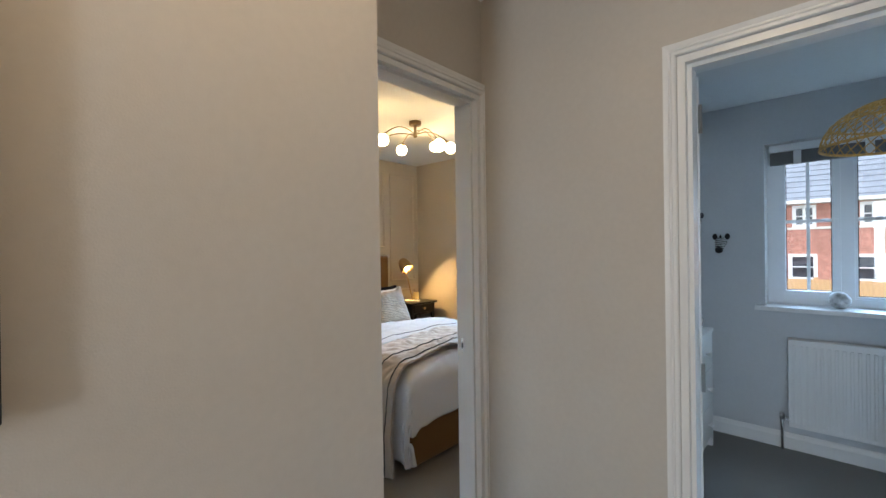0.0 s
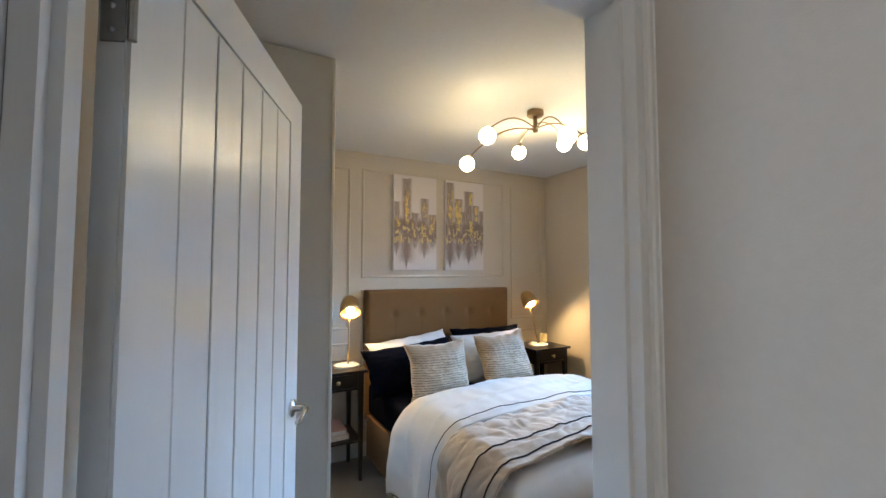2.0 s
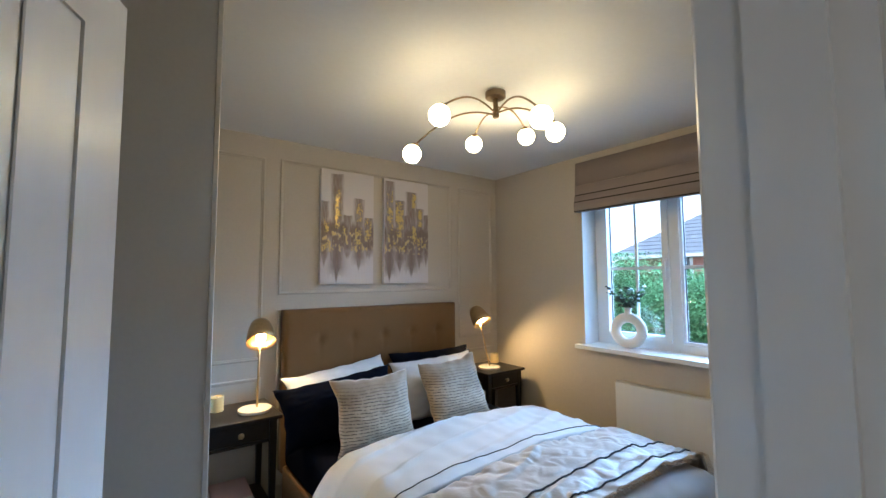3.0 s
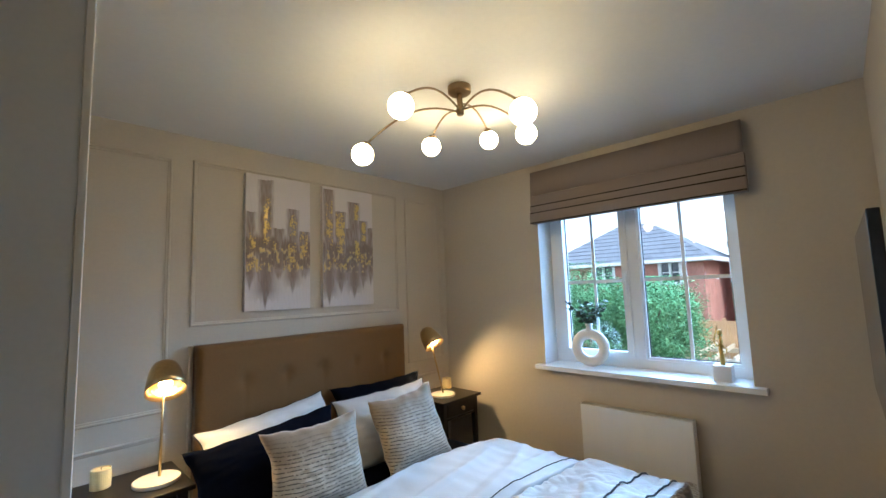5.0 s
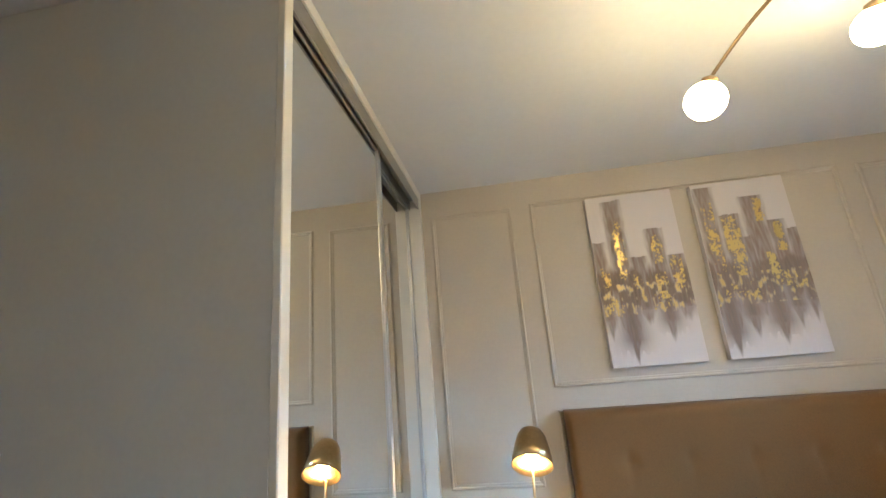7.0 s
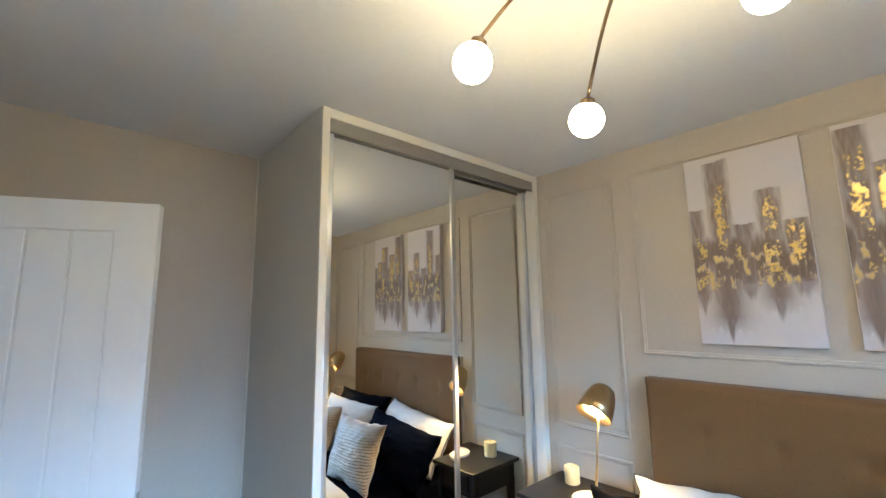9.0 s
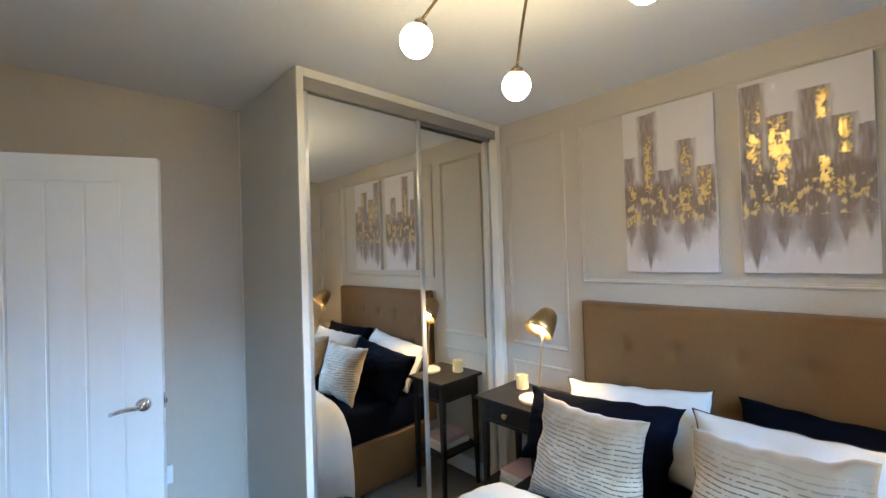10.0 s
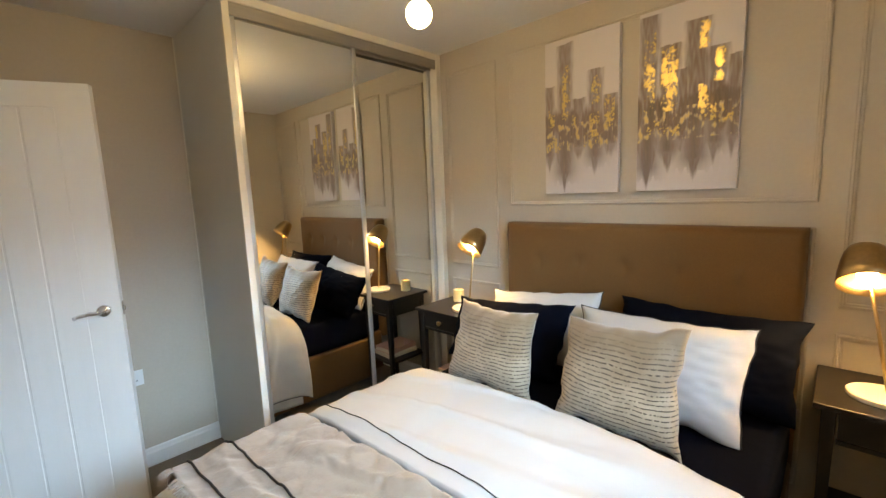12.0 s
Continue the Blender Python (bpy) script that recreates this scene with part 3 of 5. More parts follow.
# ---- radiators ----
def radiator(name, y0, y1, z0, z1, ribbed, label):
    r = thing(name, pose(XE, (y0 + y1) / 2, 0), label, "radiator")
    h = abs(y1 - y0) / 2
    part("front_panel", boxed(-0.078, -0.066, -h, h, z0, z1 - 0.008, 0.004), M_GLOSS, r)
    part("side_panel", boxed(-0.066, -0.022, -h, -h + 0.004, z0 + 0.01, z1 - 0.004, 0.001, 1), M_GLOSS, r)
    part("side_panel", boxed(-0.066, -0.022, h - 0.004, h, z0 + 0.01, z1 - 0.004, 0.001, 1), M_GLOSS, r)
    part("back_panel", boxed(-0.022, -0.016, -h, h, z0, z1 - 0.008, 0.002, 1), M_GLOSS, r)
    g = bmesh.new()
    n = int(2 * h / 0.012)
    for i in range(n):
        y = -h + 0.004 + (2 * h - 0.008) * i / n
        box(g, -0.064, -0.024, y, y + 0.005, z1 - 0.010, z1 - 0.003)
    part("grille", g, M_GLOSS, r)
    if ribbed:
        k = int(2 * h / 0.034)
        rib = None
        for i in range(k):
            y = -h + 0.03 + (2 * h - 0.06) * i / (k - 1)
            if rib is None:
                bm = boxed(-0.086, -0.0785, -0.008, 0.008, z0 + 0.03, z1 - 0.045, 0.004, 2)
                rib = part("rib", bm, M_GLOSS, r)
                rib.location.y = y
            else:
                o = new("rib", rib.data)
                o.parent = r
                o.location.y = y
    for s in (-1, 1):
        k = bmesh.new()
        tube(k, [(-0.044, s * (h + 0.001), z0 + 0.04), (-0.044, s * (h + 0.035), z0 + 0.04), (-0.044, s * (h + 0.036), z0 + 0.03), (-0.044, s * (h + 0.036), 0)], 0.0075, 10)
        part("pipe", k, M_CHROME, r, "chrome pipe tail", smooth=True)
        k = bmesh.new()
        lathe(k, [(0.013, 0), (0.015, 0.01), (0.015, 0.03), (0.011, 0.045)], 16, Matrix.Translation((-0.044, s * (h + 0.036), z0 + 0.03)))
        part("valve", k, M_UPVC if s < 0 else M_CHROME, r, smooth=True)
        bm = boxed(-0.016, -0.0005, s * (h - 0.12) - 0.01, s * (h - 0.12) + 0.01, z0 + 0.05, z1 - 0.05, 0.001, 1)
        part("bracket", bm, M_GLOSS, r)
    return r


radiator("radiator", -1.195, -1.815, 0.20, 0.80, False, "white flat-fronted radiator under the bedroom window")
radiator("radiator", -3.58, -4.58, 0.17, 0.752, True, "white ribbed panel radiator under the study window")


# ---- wall panelling ----
def panel_frame(name, x0, x1, z0, z1):
    """A picture-frame moulding on the wall behind the bed."""
    bm = bmesh.new()
    prof = [(0.0, 0), (0.0, 0.007), (0.004, 0.011), (0.010, 0.011), (0.013, 0.006), (0.019, 0.005), (0.022, 0.0025), (0.022, 0)]
    loops = [[bm.verts.new(q) for q in ((x0 + p, -d, z0 + p), (x1 - p, -d, z0 + p), (x1 - p, -d, z1 - p), (x0 + p, -d, z1 - p))] for p, d in prof]
    for a, b in zip(loops, loops[1:]):
        for i in range(4):
            bm.faces.new((a[i], a[(i + 1) % 4], b[(i + 1) % 4], b[i]))
    bmesh.ops.recalc_face_normals(bm, faces=list(bm.faces))
    return tagged(part(name, bm, M_WALL), "greige painted moulding panel on the wall", "wall panelling", kind="structure")


panel_frame("trim", -0.822, 0.582, 1.386, 2.272)
panel_frame("trim", -1.325, -0.915, 0.985, 2.262)
panel_frame("trim", 0.662, 1.05, 0.985, 2.262)
panel_frame("trim", -1.325, -0.915, 0.20, 0.882)
panel_frame("trim", 0.662, 1.05, 0.20, 0.882)
panel_frame("trim", -0.822, 0.582, 0.20, 1.29)


# ---- wardrobe ----
def wardrobe():
    w = thing("wardrobe", pose(XW, -1.383, 0), "greige fitted wardrobe with two sliding mirror doors", "wardrobe")
    X = 0.733         # depth to the front face
    L = 1.383
    part("end_panel", boxed(0.001, X - 0.004, 0.0, 0.018, 0.001, CH - 0.002, 0.001, 1), M_LAMINATE, w)
    part("front_edge", boxed(X - 0.004, X + 0.012, -0.002, 0.030, 0.001, CH - 0.002, 0.002, 1), M_TRIM, w, "cream edge strip")
    part("top_strip", boxed(X - 0.018, X + 0.010, 0.0305, L - 0.045, CH - 0.040, CH - 0.002, 0.002, 1), M_TRIM, w, "cream top strip")
    part("wall_strip", boxed(X - 0.088, X + 0.010, L - 0.044, L - 0.002, 0.001, CH - 0.002, 0.002, 1), M_TRIM, w, "cream strip against the wall")
    part("end_cover", boxed(0.0005, 0.006, -0.006, -0.0005, 0.107, CH - 0.003, 0.001, 1), M_TRIM, w, "thin cream scribe strip")
    bm = bmesh.new()
    a, b = 0.031, L - 0.045
    box(bm, X - 0.085, X + 0.004, a, b, CH - 0.048, CH - 0.0405)
    box(bm, X - 0.002, X + 0.004, a, b, CH - 0.098, CH - 0.048)
    box(bm, X - 0.045, X - 0.041, a, b, CH - 0.098, CH - 0.048)
    box(bm, X - 0.085, X - 0.081, a, b, CH - 0.098, CH - 0.048)
    part("top_track", bm, M_TRACK, w, "brushed grey top track")
    bm = bmesh.new()
    box(bm, X - 0.085, X + 0.004, a, b, 0.001, 0.008)
    for q in (0.0, -0.041, -0.081):
        box(bm, X + q - 0.002, X + q + 0.002, a, b, 0.008, 0.020)
    part("bottom_track", bm, M_ALU, w)
    for i, (p, q, xf) in enumerate(((0.033, 0.710, X - 0.008), (0.664, L - 0.047, X - 0.048))):
        zb, zt = 0.022, CH - 0.099 + (0.02 if True else 0)
        door = part("sliding_door", boxed(xf - 0.020, xf - 0.012, p + 0.012, q - 0.012, zb, zt, 0, 1), M_LAMINATE, w)
        m = part("mirror", boxed(xf - 0.0115, xf - 0.0075, p + 0.014, q - 0.014, zb + 0.03, zt - 0.012, 0, 1), M_MIRROR, door, "silver mirror glass")
        for (u, v) in ((p, p + 0.026), (q - 0.026, q)):
            k = bmesh.new()
            box(k, xf - 0.024, xf, u, v, zb, zt)
            bevel(k, 0.005, 2)
            part("stile", k, M_ALU, door, "satin aluminium stile")
        part("bottom_rail", boxed(xf - 0.02, xf - 0.003, p + 0.027, q - 0.027, zb, zb + 0.045, 0.002, 1), M_ALU, door)
        part("top_rail", boxed(xf - 0.02, xf - 0.003, p + 0.027, q - 0.027, zt - 0.022, zt, 0.002, 1), M_TRACK, door)
    return w


wardrobe()


# ---- canvases ----
def canvas(name, x0, x1, z0, z1, seed, towers, gold, label):
    """An abstract skyline; a paint film on a stretched canvas, with its own colours."""
    rnd = random.Random(seed)
    W, H, D = x1 - x0, z1 - z0, 0.032
    c = thing(name, pose(x0, -0.002, z0), label, "painting")
    part("canvas", boxed(0, W, -D, 0, 0, H, 0.003, 2), material("primed canvas", (0.62, 0.57, 0.55), 0.85, grain=0.03, scale=300, bump=0.3, bump_scale=700), c)
    nx, nz = 130, 230
    spike = [min(1, max(0, 0.5 + 1.1 * noise.noise(Vector((i / nx * 24, seed, 2))))) for i in range(nx + 1)]
    spread = [max((top - 0.38) * 1.9 * max(0, 1 - abs(i / nx - cu) / (hw * 1.7)) for cu, hw, top in towers) for i in range(nx + 1)]
    bm = bmesh.new()
    grid, cols = [], []
    base = np.array((0.60, 0.55, 0.54))
    brown = np.array((0.155, 0.105, 0.078))
    for j in range(nz + 1):
        v = j / nz
        row = []
        for i in range(nx + 1):
            u = i / nx
            n = noise.noise(Vector((u * 9 + seed, v * 5, 0)))
            nf = noise.noise(Vector((u * 45 + seed, v * 14, 3)))
            col, g = base.copy(), 0.0
            a = 0.0
            for (cu, hw, top) in towers:
                e = abs(u - cu) - hw * (1 + 0.15 * nf)
                if v > 0.30 and v < top + 0.008 * n:
                    a = max(a, min(1, max(0, -e / 0.07 + 0.5)) * (0.75 + 0.3 * nf))
            # misty mass at the foot of the towers and its reflection
            body = math.exp(-((v - 0.42) / 0.14) ** 4)
            a = max(a, min(0.9, body * (1.0 + 0.6 * n + 0.4 * nf)))
            for (cu, hw, top) in towers:
                low = 0.30 - (top - 0.45) * 0.5
                if v < 0.42 and v > low + 0.05 * spike[i]:
                    a = max(a, 0.85 * math.exp(-(abs(u - cu) / (hw * 1.5)) ** 2) * min(1, (v - low) / 0.10))
            lowu = 0.33 - 0.29 * spread[i] - 0.03 * spike[i]
            if v < 0.46:
                a = max(a, 0.88 * min(1, max(0, (v - lowu) / 0.05)) * min(1, 0.55 + 0.45 * spread[i] + 0.3 * nf))
            col = col * (1 - a) + brown * (1.0 + 0.5 * nf) * a
            for (gu, gw, g0, g1, den) in gold:
                if g0 < v < g1 and abs(u - gu) < gw:
                    k = 0.5 * noise.noise(Vector((u * 13 + 7 * seed, v * 17, 9))) + 0.45 * noise.noise(Vector((u * 38, v * 62, 5 + seed))) + 0.3 * noise.noise(Vector((u * 90, v * 130, seed)))
                    k -= 0.22 * (abs(u - gu) / gw) ** 2 + 0.25 * (abs(2 * v - g0 - g1) / (g1 - g0)) ** 4
                    g = max(g, min(1.0, max(0.0, (k - 0.15 + 0.75 * den) * 9)))
            if g < 0.1 and 0.28 < v < 0.46:
                k = noise.noise(Vector((u * 16 + 3 * seed, v * 24, 1))) + 0.45 * noise.noise(Vector((u * 50, v * 30, seed)))
                if k > 0.12:
                    cream = min(0.9, (k - 0.12) * 3)
                    col = col * (1 - cream) + np.array((0.56, 0.46, 0.30)) * cream
                    g = 0.8 if k > 0.42 else 0.0
            if g:
                col = col * (1 - g) + np.array((0.62, 0.46, 0.17)) * g
            z = 0.0008 + 0.0010 * a + 0.0010 * g + 0.0004 * nf
            row.append(bm.verts.new((0.002 + u * (W - 0.004), -D - z, 0.002 + v * (H - 0.004))))
            cols.append((*np.clip(col, 0, 1), g))
        grid.append(row)
    for p, q in zip(grid, grid[1:]):
        for i in range(nx):
            bm.faces.new((p[i], p[i + 1], q[i + 1], q[i]))
    mat = bpy.data.materials.new("acrylic paint and gold leaf")
    t, b = nodes_of(mat)
    at = t.nodes.new("ShaderNodeAttribute")
    at.attribute_name = "paint"
    t.links.new(at.outputs["Color"], b.inputs["Base Color"])
    t.links.new(at.outputs["Alpha"], b.inputs["Metallic"])
    mr = t.nodes.new("ShaderNodeMapRange")
    mr.inputs["To Min"].default_value, mr.inputs["To Max"].default_value = 0.7, 0.35
    t.links.new(at.outputs["Alpha"], mr.inputs["Value"])
    t.links.new(mr.outputs["Result"], b.inputs["Roughness"])
    o = part("paint", bm, mat, c, smooth=True)
    att = o.data.color_attributes.new("paint", "FLOAT_COLOR", "POINT")
    att.data.foreach_set("color", np.array(cols, dtype=np.float32).ravel())
    return c


canvas("painting", -0.561, -0.163, 1.449, 2.246, 1,
       [(0.29, 0.10, 0.97), (0.71, 0.09, 0.77), (0.06, 0.07, 0.72), (0.90, 0.10, 0.60), (0.48, 0.09, 0.61)],
       [(0.31, 0.06, 0.48, 0.86, 0.33), (0.72, 0.06, 0.56, 0.73, 0.33), (0.89, 0.07, 0.40, 0.60, 0.30), (0.09, 0.05, 0.42, 0.58, 0.25), (0.13, 0.12, 0.27, 0.38, 0.15), (0.68, 0.12, 0.29, 0.40, 0.2), (0.70, 0.07, 0.42, 0.52, 0.25), (0.45, 0.06, 0.40, 0.52, 0.15)],
       "abstract brown skyline canvas with gold leaf, beside the other canvas")
canvas("painting", -0.075, 0.325, 1.449, 2.246, 5,
       [(0.11, 0.10, 0.98), (0.33, 0.11, 0.80), (0.60, 0.11, 0.90), (0.79, 0.09, 0.74), (0.95, 0.07, 0.68), (0.47, 0.07, 0.66)],
       [(0.12, 0.06, 0.46, 0.90, 0.34), (0.33, 0.09, 0.44, 0.79, 0.42), (0.66, 0.05, 0.74, 0.88, 0.5), (0.81, 0.05, 0.56, 0.73, 0.5), (0.67, 0.05, 0.40, 0.56, 0.5), (0.74, 0.06, 0.36, 0.45, 0.4), (0.30, 0.2, 0.30, 0.42, 0.1), (0.85, 0.1, 0.34, 0.42, 0.2)],
       "abstract skyline canvas with wider gold towers, nearer the window")


# ---- bed ----
BX0, BX1 = -0.80, 0.566
BXC = (BX0 + BX1) / 2
BYF = -1.93


def bed():
    b = thing("bed", pose(BXC, -0.02, 0), "tan upholstered double bed with a buttoned headboard", "bed")
    h = (BX1 - BX0) / 2
    # buttoned headboard
    bm = bmesh.new()
    nx, nz = 120, 72
    z0, z1 = 0.30, 1.29
    btn = [(-0.455 + 0.235 * i, zz) for zz in (1.085, 0.865) for i in range(5)]
    def front(x, z):
        d = -0.072
        for bx_, bz_ in btn:
            r = math.hypot(x - bx_, z - bz_)
            d += 0.015 * math.exp(-(r / 0.034) ** 2) + 0.004 * math.exp(-((x - bx_) / 0.012) ** 2) * math.exp(-((z - bz_ + 0.03) / 0.07) ** 2)
        e = min(h - abs(x), z1 - z)
        if e < 0.03:
            d += 0.03 * (1 - math.sqrt(max(0, 1 - ((0.03 - e) / 0.03) ** 2)))
        return d
    rows = []
    for j in range(nz + 1):
        z = z0 + (z1 - z0) * (1 - (1 - j / nz) ** 1.0)
        rows.append([bm.verts.new((-h + 2 * h * i / nx, front(-h + 2 * h * i / nx, z), z)) for i in range(nx + 1)])
    for p, q in zip(rows, rows[1:]):
        for i in range(nx):
            bm.faces.new((p[i], p[i + 1], q[i + 1], q[i]))
    rim = [rows[0][i] for i in range(nx + 1)] + [rows[j][nx] for j in range(1, nz + 1)] + [rows[nz][i] for i in range(nx - 1, -1, -1)] + [rows[j][0] for j in range(nz - 1, 0, -1)]
    back = [bm.verts.new((v.co.x, 0.016, v.co.z)) for v in rim]
    for i in range(len(rim)):
        k = (i + 1) % len(rim)
        bm.faces.new((rim[k], rim[i], back[i], back[k]))
    bm.faces.new(back)
    bmesh.ops.recalc_face_normals(bm, faces=list(bm.faces))
    hb = part("headboard", bm, M_TAN, b, "tan buttoned headboard", smooth=True)
    for bx_, bz_ in btn:
        k = bmesh.new()
        ball(k, (bx_, -0.050, bz_), 0.010, 12, (1, 0.45, 1))
        part("button", k, M_TAN, hb, smooth=True)
    L = -BYF - 0.02
    base = boxed(-h, h, -L, -0.075, 0.035, 0.355, 0.018, 3)
    part("base", base, M_TAN, b, "tan upholstered base", smooth=False)
    for sx in (-1, 1):
        for yy in (-0.15, -L + 0.10):
            part("foot", boxed(sx * (h - 0.08) - 0.025, sx * (h - 0.08) + 0.025, yy - 0.025, yy + 0.025, 0, 0.036, 0.003, 1), M_BLACK, b)
    return b


bed()
mat_ = thing("mattress", pose(BXC, -0.10, 0.356), "mattress in a black fitted sheet on the tan bed base", "mattress")
_h = (BX1 - BX0) / 2 - 0.008
_bm = boxed(-_h, _h, -1.80, 0.0, 0.0, 0.225, 0.045, 4)
part("fitted_sheet", _bm, M_NAVY, mat_, "black fitted sheet", smooth=True)


def drape(name, x0, x1, ya, yb, z, hl, hr, hf, off, fold=0.0, seed=0, thick=0.02, nx=120, ny=60, wr=0.010, quilt=0.0, wave=0.02, flare=0.03, R=0.07, roll=0.0, mat=None, parent=None, label="", head=None):
    """Cloth over the bed: flat from x0 to x1, falling hl, hr at the sides and hf at the foot; ya is the head end."""
    bm = bmesh.new()
    xs = x1 - x0
    tot = hl + xs + hr
    ly = (ya - yb) + hf
    grid = []
    def bend(d):
        """sideways, downward for a length d past the edge's start of curve"""
        a = R * math.pi / 2
        if d <= 0:
            return d, 0.0
        if d < a:
            t = d / R
            return R * math.sin(t), R * (1 - math.cos(t))
        return R, R + (d - a)
    for j in range(ny + 1):
        v = ly * j / ny
        row = []
        for i in range(nx + 1):
            u = -hl + tot * i / nx
            su, du, sg = 0.0, 0.0, 0
            if u < R:
                s, du = bend(R - u)
                x = x0 + R - s
                sg = -1
            elif u > xs - R:
                s, du = bend(u - (xs - R))
                x = x1 - R + s
                sg = 1
            else:
                x = x0 + u
            Ly = ya - yb
            dv = 0.0
            if hf and v > Ly - R:
                s, dv = bend(v - (Ly - R))
                y = yb + R - s
            else:
                y = ya - v
            drop = max(du, dv) if du * dv > 0 else du + dv
            crown = fold * math.sin(math.pi * min(max((x - x0) / xs, 0), 1)) ** 0.8
            zz = z + crown - drop
            fl = min(1.0, max(0, du - 0.05) / 0.3)
            x += sg * (off + flare * fl + wave * fl * math.sin(v * 16 + seed + 2 * noise.noise(Vector((v * 3, seed, 0)))))
            fv = min(1.0, max(0, dv - 0.05) / 0.3)
            y -= (0.012 + wave * 0.6 * math.sin(u * 13 + seed)) * fv
            w = wobble((u * 1.0, v * 1.0, seed), 3.2, wr * 1.6) + wobble((u * 2.2, v * 1.0, seed + 4), 7.0, wr)
            rid = 1 - abs(noise.noise(Vector((u * 1.6 + 0.7 * v, v * 5.0 + u, seed + 9))))
            w += wr * 2.2 * max(0, rid - 0.8) * 5
            if roll and v < 0.10:
                zz -= roll * (1 - v / 0.10) ** 2
            if quilt:
                jog = 0.012 * noise.noise(Vector((u * 6, v * 6, seed)))
                p, q = (u + v + jog) / 0.135, (u - v + jog) / 0.135
                puff = abs(math.sin(math.pi * p)) ** 0.4 * abs(math.sin(math.pi * q)) ** 0.4
                w += quilt * (puff - 0.5)
                w -= quilt * 1.2 * puff * max(0, 0.9 - 5 * abs(noise.noise(Vector((u * 9, v * 9, seed + 2)))))
            if du > 0.06:
                x += sg * w * 0.7
            else:
                zz += w
            row.append(bm.verts.new((x, y, max(zz, 0.012))))
        grid.append(row)
    for p, q in zip(grid, grid[1:]):
        for i in range(nx):
            bm.faces.new((p[i], q[i], q[i + 1], p[i + 1]))
    pts = {"head": [v.co.copy() for v in grid[0]], "foot": [v.co.copy() for v in grid[-1]], "left": [r[0].co.copy() for r in grid], "right": [r[-1].co.copy() for r in grid], "rows": [[v.co.copy() for v in r] for r in grid]}
    o = part(name, bm, mat, parent, label, smooth=True)
    md = o.modifiers.new("thick", "SOLIDIFY")
    md.thickness, md.offset = thick, -1
    return o, pts


def cord(name, pts, r, mat, parent, label="", lift=0.0):
    bm = bmesh.new()
    tube(bm, [p + Vector((0, 0, lift)) for p in pts], r, 6)
    return part(name, bm, mat, parent, label, smooth=True)


DUV = thing("duvet", pose(0, 0, 0), "white cotton duvet with black piping, folded back on the bed", "duvet")
_o, _p = drape("cover", BX0 - 0.035, BX1 + 0.035, -0.92, BYF - 0.05, 0.615, 0.46, 0.46, 0.29, 0.012, fold=0.060, R=0.13, seed=2, thick=0.03, wr=0.006, mat=M_COTTON, parent=DUV, ny=90)
_o, _p = drape("turned_back_fold", BX0 - 0.05, BX1 + 0.05, -0.86, -1.445, 0.650, 0.41, 0.41, 0.0, 0.022, fold=0.070, seed=7, thick=0.030, R=0.16, roll=0.045, wr=0.0055, mat=M_COTTON, parent=DUV, ny=70)
cord("piping", _p["rows"][63], 0.0020, M_PIPE, DUV, "black piping", 0.003)
cord("piping", _p["left"][::2], 0.0022, M_PIPE, DUV, "black piping")

THR = thing("throw", pose(0, 0, 0), "champagne quilted throw with black bands laid across the bed", "throw")
_o, _p = drape("quilt", BX0 - 0.055, BX1 + 0.055, -1.465, -1.89, 0.655, 0.58, 0.58, 0.0, 0.036, fold=0.066, R=0.14, seed=4, thick=0.012, wr=0.006, quilt=0.0075, wave=0.035, flare=0.05, mat=M_SATIN, parent=THR, nx=260, ny=70)
cord("band", _p["rows"][42], 0.0036, M_PIPE, THR, "black band", 0.004)
cord("band", _p["rows"][62], 0.0036, M_PIPE, THR, "black band", 0.004)
_f = bmesh.new()
_rnd = random.Random(3)
for _k, _q in enumerate(_p["foot"]):
    for _m in range(2):
        _a = _q + Vector((_rnd.uniform(-0.003, 0.003), 0, 0.002))
        _d = Vector((_rnd.uniform(-0.008, 0.008), -_rnd.uniform(0.02, 0.035), -0.006))
        tube(_f, [_a, _a + _d * 0.5 + Vector((0, 0, 0.003)), _a + _d], 0.0011, 4)
part("fringe", _f, M_SATIN, THR, "champagne fringe", kind="stuff")


